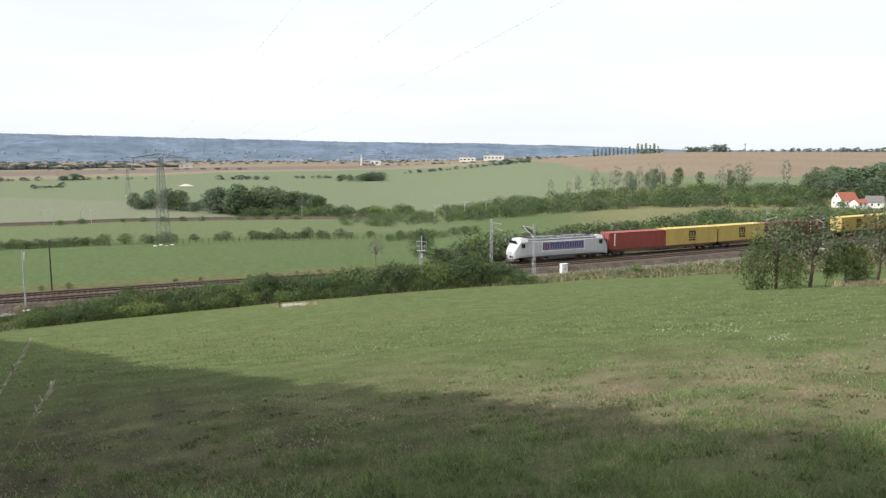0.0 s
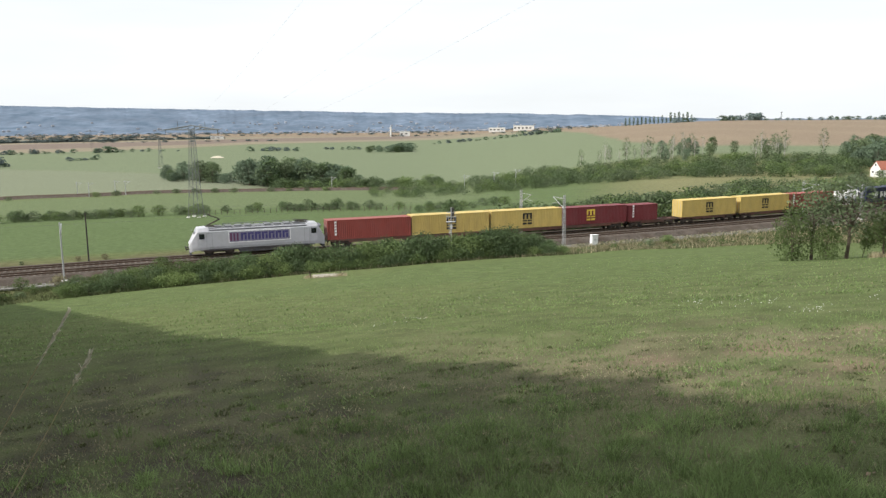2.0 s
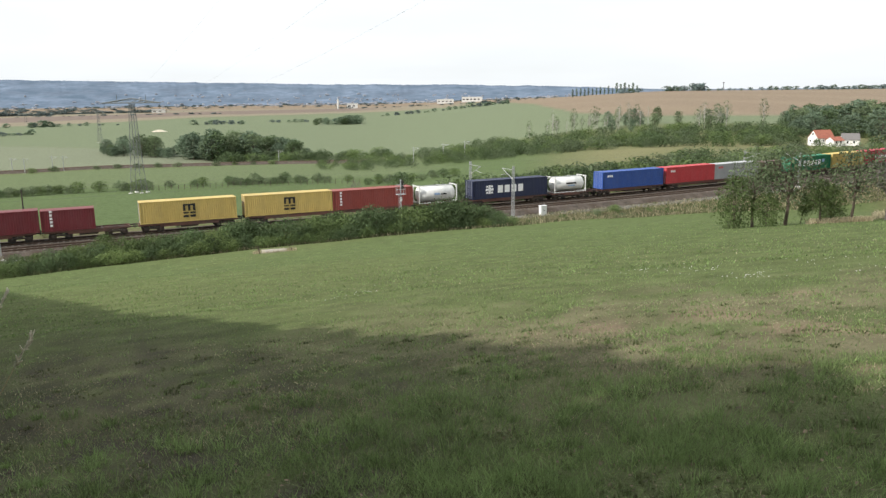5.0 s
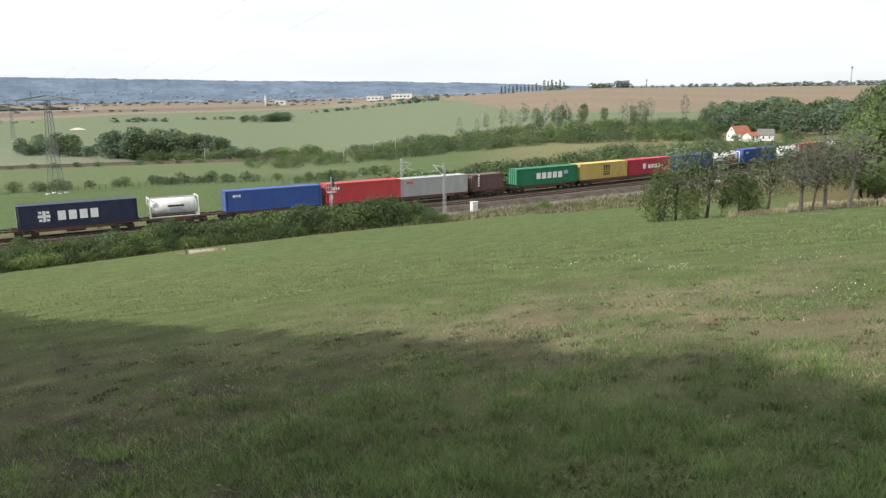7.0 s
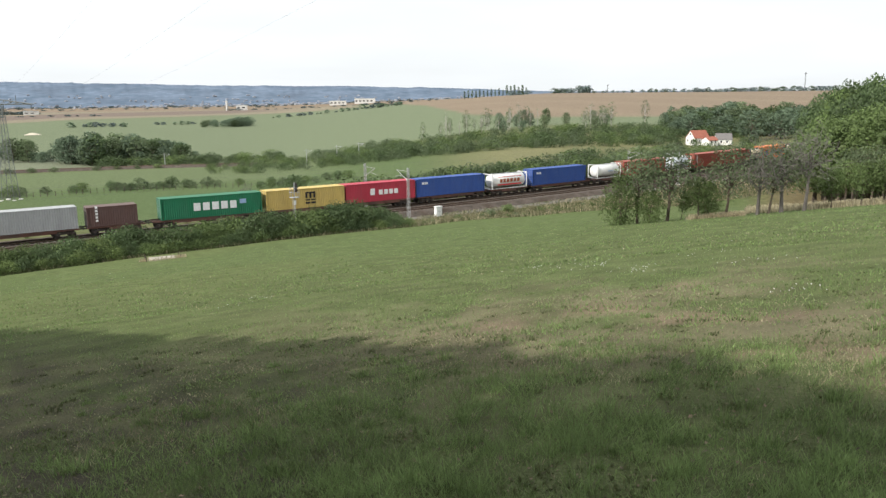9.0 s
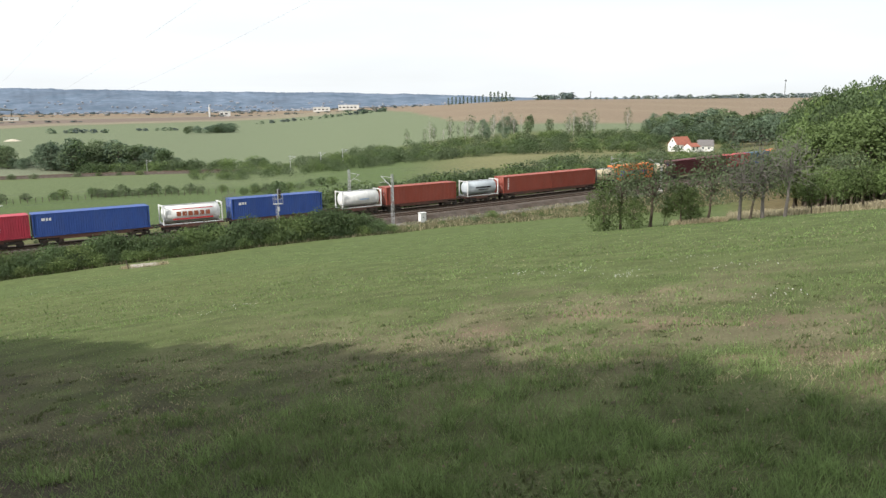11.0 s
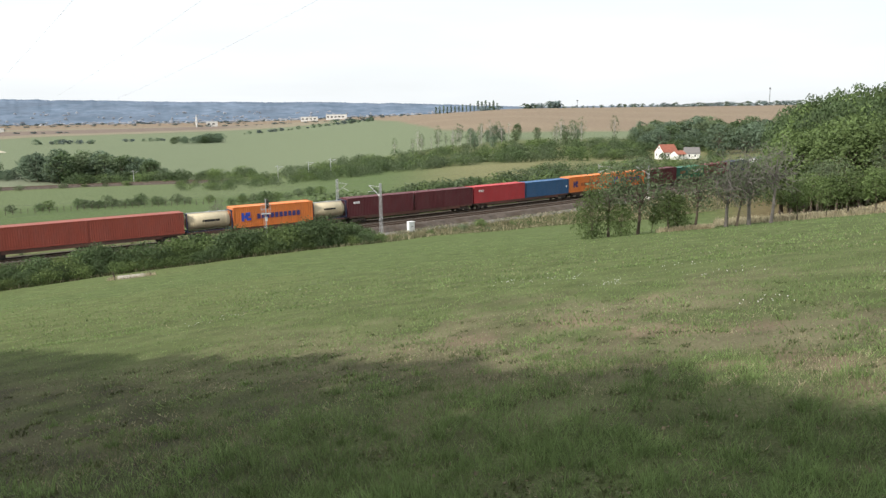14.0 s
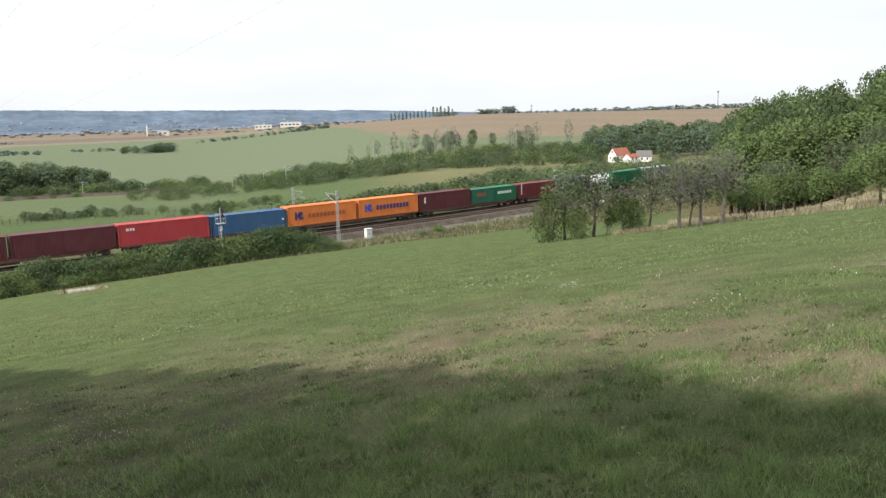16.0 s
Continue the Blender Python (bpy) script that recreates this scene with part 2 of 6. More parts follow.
GRASS = np.array((0.112, 0.136, 0.056))
def cover(x, y):
    """The colour of what grows at a place, with some shade on the near slope."""
    r = np.hypot(x, y)
    az = np.degrees(np.arctan2(x, y))
    off = line_offset(x, y)
    c = np.empty((len(x), 3))
    def lay(colour, k):
        k = np.clip(k, 0, 1)[:, None]
        c[:] = c * (1 - k) + np.array(colour) * k
    c[:] = GRASS
    # meadow: straw-coloured belt on the upper slope, fresh green lower down, worn patches
    straw = smooth(-0.25, 0.75, wob(x, y, 2.3, 3.0) + 0.7 * wob(x, y, 0.8, 1.0) + 0.35)
    belt = smooth(5, 9, r) * (1 - smooth(12, 24, r))
    lay((0.190, 0.165, 0.105), 0.75 * straw * belt * (0.5 + 0.5 * smooth(-8, 14, az)))
    # dark soil near the viewer, spread left to deepen the shade by colour
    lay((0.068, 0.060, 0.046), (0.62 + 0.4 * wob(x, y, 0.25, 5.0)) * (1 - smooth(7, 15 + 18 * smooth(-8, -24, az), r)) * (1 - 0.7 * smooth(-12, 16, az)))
    for a0, r0, wide in ((44.8, 7.4, 1.0), (22.0, 12.4, 0.8), (29.5, 10.6, 1.1), (13.0, 11.5, 0.9), (36.5, 8.2, 0.7), (27.0, 15.0, 0.7)):
        d = np.hypot(x - r0 * np.sin(np.radians(a0)), y - r0 * np.cos(np.radians(a0)))
        lay((0.245, 0.185, 0.130), 0.75 * smooth(1.0, 0.3, d / wide + 0.45 * wob(x, y, 0.35, a0)))
    lay((0.110, 0.146, 0.057), 0.7 * smooth(28, 60, r) * (off > 14))
    lay((0.14, 0.158, 0.066), 0.35 * smooth(0.2, 0.9, wob(x, y, 11.0, 4.0)) * smooth(20, 40, r))
    # rough verge along the line
    verge = smooth(16.0, 13.5, off) * smooth(-14, -9, off)
    lay((0.125, 0.120, 0.062), verge * (0.55 + 0.4 * wob(x, y, 4.0, 1.0)))
    lay((0.17, 0.135, 0.075), smooth(30, 34, az) * smooth(70, 82, r) * smooth(9, 14, off) * 0.9)
    # fields of the valley
    f = smooth(-12, -16, off)
    lay((0.096, 0.131, 0.056), f * smooth(420, 380, r))
    lay((0.122, 0.152, 0.076), f * smooth(300, 330, r) * smooth(470, 455, r) * smooth(4, -2, az))
    lay((0.125, 0.140, 0.066), f * smooth(6, 12, az) * smooth(180, 210, r))
    lay((0.178, 0.172, 0.088), f * smooth(8, 15, az) * smooth(170, 185, r) * (1 - smooth(400, 440, r)) * (0.7 + 0.3 * wob(x, y, 14.0, 2.0)))
    lay((0.172, 0.190, 0.128), f * smooth(470, 485, r) * smooth(-11, -14, az) * smooth(1.01, 0.99, r / np.interp(az, [-33, -13], [890, 545])))
    lay((0.150, 0.178, 0.108), f * np.where(az < -12, smooth(0.99, 1.01, r / np.interp(az, [-33, -13], [890, 545])), smooth(478, 500, r)))
    # straw and ploughed strips far out
    edge1 = np.interp(az, [-33, -26.5, -21, -15.8, -9.4, -4.4, 0, 3, 6], [1330, 1386, 1474, 1700, 1780, 1900, 1900, 1880, 1850])
    lay((0.225, 0.195, 0.140), f * smooth(edge1, edge1 + 30, r) * smooth(5, 2, az))
    lay((0.175, 0.140, 0.118), f * smooth(edge1 + 210, edge1 + 240, r) * smooth(edge1 + 700, edge1 + 600, r) * smooth(0, -6, az))
    lay((0.20, 0.195, 0.15), f * smooth(edge1 + 800, edge1 + 900, r) * smooth(5, 2, az))
    # tan stubble hill
    k = smooth(0.985, 1.02, r / np.interp(az, [4, 6, 7.6, 9.6, 11.2, 15, 60], [2600, 1900, 1392, 936, 726, 565, 565]))
    lay((0.215, 0.168, 0.122), f * k)
    lay((0.245, 0.20, 0.14), f * k * smooth(0.3, 0.8, np.sin(r / 37.0 + az * 0.5)) * 0.4)
    return c


def make_ground():
    az = np.radians(np.unique(np.concatenate([np.arange(-180, -46, 4.0), np.arange(-46, 60, 0.42), np.arange(60, 180.1, 4.0)])))
    rr = np.concatenate([[0.0], np.geomspace(0.8, 40, 80), np.geomspace(41, 170, 100), np.geomspace(172, 4980, 150)])
    a, r = np.meshgrid(az, rr)
    x, y = r * np.sin(a), r * np.cos(a)
    z = height(x.ravel(), y.ravel())
    nr, na = a.shape
    v = np.stack([x.ravel(), y.ravel(), z], 1)
    i = np.arange(nr - 1)[:, None] * na + np.arange(na - 1)[None, :]
    f = np.stack([i, i + na, i + na + 1, i + 1], -1).reshape(-1, 4)
    me = bpy.data.meshes.new("ground")
    me.from_pydata(v.tolist(), [], f.tolist())
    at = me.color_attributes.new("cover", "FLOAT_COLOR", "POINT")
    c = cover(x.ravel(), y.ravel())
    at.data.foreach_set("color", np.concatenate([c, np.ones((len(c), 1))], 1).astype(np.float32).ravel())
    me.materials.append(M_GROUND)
    me.shade_smooth()
    ob = new("ground", me)
    if me.polygons[2000].normal.z < 0:
        me.flip_normals()
    return tagged(ob, "rolling meadow and farm fields in late summer green and straw", "ground", kind="structure")


make_ground()


# ---- railway ----
TRACKS = (1.22, -2.9)     # middle of the far and the near track, in metres beyond the near faces
S0, S1 = -330.0, 470.0


def strip(bm, profile, s0, s1, step):
    """Sweep a closed or open profile of (side, z) along the line."""
    rows = []
    s = s0
    while s <= s1 + 0.01:
        x, y, h = on_line(s)
        rows.append([bm.verts.new((x - math.sin(h) * a, y + math.cos(h) * a, z)) for a, z in profile])
        s += step
    for p, q in zip(rows, rows[1:]):
        for k in range(len(profile) - 1):
            bm.faces.new((p[k], q[k], q[k + 1], p[k + 1]))


def make_railway():
    root = empty("railway_track", "double railway line on brown stone ballast with concrete sleepers", "railway track", kind="structure")
    bm = bmesh.new()
    strip(bm, [(-6.4, -1.15), (-5.0, -0.24), (-0.9, -0.22), (-0.8, -0.24), (4.0, -0.22), (6.4, -1.15)], S0, S1, 5)
    bmesh.ops.recalc_face_normals(bm, faces=bm.faces)
    part("ballast_bed", bm, M_BALLAST, root)
    bm = bmesh.new()
    strip(bm, [(-8.0, -1.0), (-7.7, -0.82), (-6.2, -0.80), (-5.9, -0.9)], -62.0, 150.0, 4)
    bmesh.ops.recalc_face_normals(bm, faces=bm.faces)
    part("gravel_path", bm, M_PATH, root, "pale grey gravel path at the foot of the ballast")
    for mid in TRACKS:
        for gauge in (-0.75, 0.75):
            bm = bmesh.new()
            q = mid + gauge
            strip(bm, [(q - 0.07, -0.19), (q - 0.02, -0.16), (q - 0.036, -0.04), (q - 0.036, 0), (q + 0.036, 0), (q + 0.036, -0.04),
                       (q + 0.02, -0.16), (q + 0.07, -0.19)], S0, S1, 5)
            bmesh.ops.recalc_face_normals(bm, faces=bm.faces)
            part("rail", bm, M_RAIL, root)
    bm = bmesh.new()
    box(bm, -0.13, 0.13, -1.3, 1.3, -0.26, -0.185, 0.02)
    first = part("sleeper", bm, M_SLEEPER, root)
    rest = bmesh.new()
    for mid in TRACKS:
        s = -70.0
        while s < 130:
            x, y, h = on_line(s, mid)
            m = pose(x, y, 0, 0, 0, math.degrees(h))
            if mid < 0 and -60 < s < 90:
                ob = first if s == -59.5 else new("sleeper", first.data)
                ob.parent = root
                ob.matrix_basis = m
            else:
                bmesh.ops.create_cube(rest, size=1, matrix=m @ Matrix.Translation((0, 0, -0.22)) @ Matrix.Diagonal((0.26, 2.6, 0.075, 1)))
            s += 0.7
    x, y, h = on_line(-59.8, TRACKS[1])
    first.matrix_basis = pose(x, y, 0, 0, 0, math.degrees(h))
    ob = part("sleeper_row", rest, M_SLEEPER, root)
    ob["kind"] = "stuff"


make_railway()


# ---- train ----
SPEED = 26.14
PAINT = {}


def paint(name, rgb, rough=0.55):
    if name not in PAINT:
        grey = sum(rgb) / 3
        rgb = tuple(0.80 * c + 0.12 * grey for c in rgb)      # pulled towards grey and slightly darker
        dull = tuple(0.6 * c + 0.04 for c in rgb)
        PAINT[name] = mat("container_paint_" + name, rgb, rough=rough, var=0.10, scale=0.9, fine=9.0, dirt=dull, dirt_amount=0.35, dirt_scale=1.1, per_object=0.06, stretch=(1, 1, 0.4))
    return PAINT[name]


COLOURS = {
    "brick_red": (0.30, 0.05, 0.036), "yellow": (0.60, 0.43, 0.10), "wine": (0.19, 0.022, 0.03), "red": (0.52, 0.03, 0.04),
    "navy": (0.02, 0.028, 0.075), "blue": (0.022, 0.085, 0.36), "grey": (0.40, 0.41, 0.42), "green": (0.005, 0.19, 0.085),
    "crimson": (0.50, 0.02, 0.055), "orange": (0.85, 0.21, 0.01), "brown": (0.14, 0.075, 0.065), "steel_blue": (0.03, 0.12, 0.28),
    "maroon": (0.125, 0.02, 0.028), "rust": (0.33, 0.06, 0.033), "white": (0.78, 0.78, 0.76), "silver": (0.50, 0.56, 0.60),
    "cream": (0.62, 0.52, 0.33), "dull_green": (0.02, 0.16, 0.10)}
M_MARK = {"black": mat("mark_black", (0.02, 0.02, 0.02), var=0.1), "white": mat("mark_white", (0.8, 0.8, 0.8), var=0.08),
          "yellow": mat("mark_yellow", (0.7, 0.5, 0.08), var=0.1), "blue": mat("mark_blue", (0.05, 0.09, 0.5), var=0.1),
          "purple": mat("mark_violet", (0.055, 0.048, 0.17), var=0.1), "red": mat("mark_red", (0.6, 0.05, 0.05), var=0.1),
          "pale": mat("mark_pale_blue", (0.30, 0.42, 0.62), var=0.1), "orange": mat("mark_faded", (0.35, 0.10, 0.05), var=0.1)}
M_MARK["plum"] = mat("mark_plum", (0.13, 0.045, 0.10), var=0.1)
M_PANEL = mat("panel_grey_violet", (0.20, 0.19, 0.27), rough=0.4, var=0.08)
DECK = 1.16


def corrugated(bm, length, z0, z1, y, out, pitch=0.28, depth=0.036):
    """A side wall of trapezoid ribs, facing out along y."""
    n = int((length - 0.36) / pitch)
    x0 = -n * pitch / 2
    pts = []
    for i in range(n):
        a = x0 + i * pitch
        pts += [(a, 0), (a + pitch * 0.25, 0), (a + pitch * 0.5, depth), (a + pitch * 0.75, depth)]
    pts += [(-x0, 0)]
    lo = [bm.verts.new((a, y - out * d, z0)) for a, d in pts]
    hi = [bm.verts.new((a, y - out * d, z1)) for a, d in pts]
    for i in range(len(pts) - 1):
        bm.faces.new((lo[i], lo[i + 1], hi[i + 1], hi[i]))


def mark_bars(parent, spec, y, name="lettering"):
    """Plain bars on a side: (x0, x1, z0, z1, colour)."""
    by = {}
    for x0, x1, z0, z1, col in spec:
        by.setdefault(col, []).append((x0, x1, z0, z1))
    for col, rows in by.items():
        bm = bmesh.new()
        for x0, x1, z0, z1 in rows:
            box(bm, x0, x1, y - 0.012, y, z0, z1)
        part(name, bm, M_MARK[col], parent)["kind"] = "stuff"


def container(length, high, colour, label, marks=(), end_colour=None):
    root = empty("container", label, "container", "containers of the freight train")
    p = paint(colour, COLOURS[colour])
    h, w = high, 1.219
    bm = bmesh.new()      # frame: posts, rails, castings
    for sx in (-1, 1):
        for sy in (-1, 1):
            x, y = sx * (length / 2 - 0.09), sy * (w - 0.08)
            box(bm, x - 0.09, x + 0.09, y - 0.08, y + 0.08, 0, h, 0.012)
    for sy in (-1, 1):
        box(bm, -length / 2 + 0.18, length / 2 - 0.18, sy * w - 0.05 - 0.05 * sy, sy * w + 0.05 - 0.05 * sy, 0.02, 0.17)
        box(bm, -length / 2 + 0.18, length / 2 - 0.18, sy * w - 0.04 - 0.04 * sy, sy * w + 0.04 - 0.04 * sy, h - 0.12, h - 0.01)
    for sx in (-1, 1):
        x = sx * (length / 2 - 0.06)
        box(bm, x - 0.06, x + 0.06, -w + 0.16, w - 0.16, 0.02, 0.16)
        box(bm, x - 0.06, x + 0.06, -w + 0.16, w - 0.16, h - 0.12, h - 0.01)
    part("frame", bm, p, root)
    for sy in (-1, 1):
        bm = bmesh.new()
        corrugated(bm, length, 0.17, h - 0.12, sy * (w - 0.012), sy)
        part("side_wall", bm, p, root)
    bm = bmesh.new()      # roof with shallow swages, one pressed sheet
    n = int(length / 0.5)
    prof = []
    for i in range(n):
        a = -length / 2 + 0.1 + i * (length - 0.2) / n
        c = a + (length - 0.2) / n
        prof += [(a, h - 0.004), (c - 0.17, h - 0.004), (c - 0.15, h - 0.026), (c - 0.02, h - 0.026)]
    prof.append((length / 2 - 0.1, h - 0.004))
    rows = [[bm.verts.new((x, y, z)) for x, z in prof] for y in (-w + 0.08, w - 0.08)]
    for i in range(len(prof) - 1):
        bm.faces.new((rows[0][i], rows[0][i + 1], rows[1][i + 1], rows[1][i]))
    part("roof", bm, p, root)
    bm = bmesh.new()      # front wall on one end, doors on the other
    box(bm, length / 2 - 0.10, length / 2 - 0.06, -w + 0.16, w - 0.16, 0.16, h - 0.12)
    for k in range(7):
        y = -0.9 + 0.3 * k
        box(bm, length / 2 - 0.06, length / 2 - 0.03, y - 0.07, y + 0.07, 0.2, h - 0.16)
    part("front_wall", bm, p, root)
    for sy in (-1, 1):
        bm = bmesh.new()
        box(bm, -length / 2 + 0.03, -length / 2 + 0.08, min(0.01 * sy, sy * (w - 0.17)), max(0.01 * sy, sy * (w - 0.17)), 0.16, h - 0.12, 0.01)
        for zz in (0.7, 1.35, 2.0):
            box(bm, -length / 2 + 0.015, -length / 2 + 0.03, min(0.06 * sy, sy * (w - 0.25)), max(0.06 * sy, sy * (w - 0.25)), zz, zz + 0.18)
        door = part("door", bm, p, root)
        bm = bmesh.new()
        for q in (0.3, 0.8):
            rod(bm, (-length / 2 + 0.005, sy * q, 0.08), (-length / 2 + 0.005, sy * q, h - 0.06), 0.022)
        part("lock_bar", bm, M_GALV, door)
    mark_bars(root, marks, -w - 0.002)
    return root


def tank(length, colour, label, marks=(), band=None, frame_colour="white"):
    root = empty("tank_container", label, "tank container", "containers of the freight train")
    h, w = 2.62, 1.22
    r = 1.13
    p = paint("tank_" + colour, COLOURS[colour], 0.35)
    bm = bmesh.new()
    prof = [(-length / 2 + 0.12, 0.02), (-length / 2 + 0.14, 0.5), (-length / 2 + 0.24, 0.88), (-length / 2 + 0.44, r), (length / 2 - 0.44, r),
            (length / 2 - 0.24, 0.88), (length / 2 - 0.14, 0.5), (length / 2 - 0.12, 0.02)]
    rings = []
    for x, q in prof:
        rings.append([bm.verts.new((x, q * math.cos(2 * math.pi * k / 28), 1.36 + q * math.sin(2 * math.pi * k / 28))) for k in range(28)])
    for a, b in zip(rings, rings[1:]):
        for k in range(28):
            bm.faces.new((a[k], a[(k + 1) % 28], b[(k + 1) % 28], b[k]))
    bmesh.ops.recalc_face_normals(bm, faces=bm.faces)
    part("barrel", bm, p, root, smooth=True)
    bm = bmesh.new()
    for x in np.linspace(-length / 2 + 0.9, length / 2 - 0.9, 4):
        for k in range(24):
            a0, a1 = 2 * math.pi * k / 24, 2 * math.pi * (k + 1) / 24
            q = r + 0.025
            rod(bm, (x, q * math.cos(a0), 1.36 + q * math.sin(a0)), (x, q * math.cos(a1), 1.36 + q * math.sin(a1)), 0.03, seg=4)
    part("hoop", bm, p, root)
    f = paint("frame_" + frame_colour, COLOURS[frame_colour])
    for sx in (-1, 1):
        bm = bmesh.new()
        x = sx * (length / 2 - 0.07)
        for sy in (-1, 1):
            box(bm, x - 0.07, x + 0.07, sy * w - 0.07 - 0.07 * sy, sy * w + 0.07 - 0.07 * sy, 0, h, 0.012)
            rod(bm, (x, sy * (w - 0.1), 0.5), (x, sy * 0.55, 0.1), 0.05)
            rod(bm, (x, sy * (w - 0.1), h - 0.5), (x, sy * 0.55, h - 0.1), 0.05)
        box(bm, x - 0.06, x + 0.06, -w + 0.1, w - 0.1, 0.0, 0.14)
        box(bm, x - 0.06, x + 0.06, -w + 0.1, w - 0.1, h - 0.12, h)
        part("end_frame", bm, f, root)
    bm = bmesh.new()
    for sy in (-1, 1):
        box(bm, -length / 2 + 0.14, length / 2 - 0.14, sy * 1.1 - 0.05, sy * 1.1 + 0.05, 0.02, 0.14)
    part("base_rail", bm, f, root)
    bm = bmesh.new()
    box(bm, -length / 2 + 0.3, length / 2 - 0.3, -0.28, 0.28, 2.51, 2.545)
    rod(bm, (0.4, 0, 2.45), (0.4, 0, 2.62), 0.25, seg=12)
    part("walkway", bm, M_GALV, root)
    mark_bars(root, marks, -r - 0.014)
    return root


def wagon(length):
    root = empty("flat_wagon", "low brown container flat wagon with grimy bogies", "wagon", "wagons of the freight train")
    L = length - 0.9
    bm = bmesh.new()
    for sy in (-1, 1):        # fish-bellied side beams
        y0, y1 = sorted((sy * 1.18, sy * 1.06))
        for x0, x1, z0 in ((-L / 2, -L / 2 + 2.6, 0.92), (-L / 2 + 2.6, L / 2 - 2.6, 0.70), (L / 2 - 2.6, L / 2, 0.92)):
            box(bm, x0, x1, y0, y1, z0, 1.14, 0.01)
    box(bm, -L / 2, L / 2, -0.25, 0.25, 0.86, 1.1)
    for x in np.linspace(-L / 2 + 0.1, L / 2 - 0.1, max(3, int(L / 2.2))):
        box(bm, x - 0.1, x + 0.1, -1.06, 1.06, 0.95, 1.1)
    part("underframe", bm, M_UNDER, root)
    bm = bmesh.new()
    box(bm, -1.1, 1.1, -1.0, 1.0, 0.45, 0.75, 0.03)
    part("brake_gear", bm, M_BOGIE, root)
    for sx in (-1, 1):
        bm = bmesh.new()
        cx = sx * (L / 2 - 1.75)
        for sy in (-1, 1):
            box(bm, cx - 1.25, cx + 1.25, sy * 1.0 - 0.08, sy * 1.0 + 0.08, 0.50, 0.74, 0.03)
            for q in (-0.9, 0.9):
                box(bm, cx + q - 0.16, cx + q + 0.16, sy * 1.0 - 0.13, sy * 1.0 + 0.13, 0.32, 0.64, 0.03)
        box(bm, cx - 0.25, cx + 0.25, -1.0, 1.0, 0.5, 0.85)
        bogie = part("bogie", bm, M_BOGIE, root)
        for q in (-0.9, 0.9):
            bm = bmesh.new()
            for sy in (-1, 1):
                rod(bm, (cx + q, sy * 0.70, 0.46), (cx + q, sy * 0.83, 0.46), 0.46, seg=18)
            rod(bm, (cx + q, -0.75, 0.46), (cx + q, 0.75, 0.46), 0.08)
            part("wheelset", bm, M_DARKSTEEL, bogie)
    for sx in (-1, 1):
        for sy in (-1, 1):
            bm = bmesh.new()
            rod(bm, (sx * L / 2, sy * 0.87, 1.02), (sx * (L / 2 + 0.4), sy * 0.87, 1.02), 0.08)
            rod(bm, (sx * (L / 2 + 0.4), sy * 0.87, 1.02), (sx * (L / 2 + 0.45), sy * 0.87, 1.02), 0.2, seg=10)
            part("buffer", bm, M_DARKSTEEL, root)
    return root


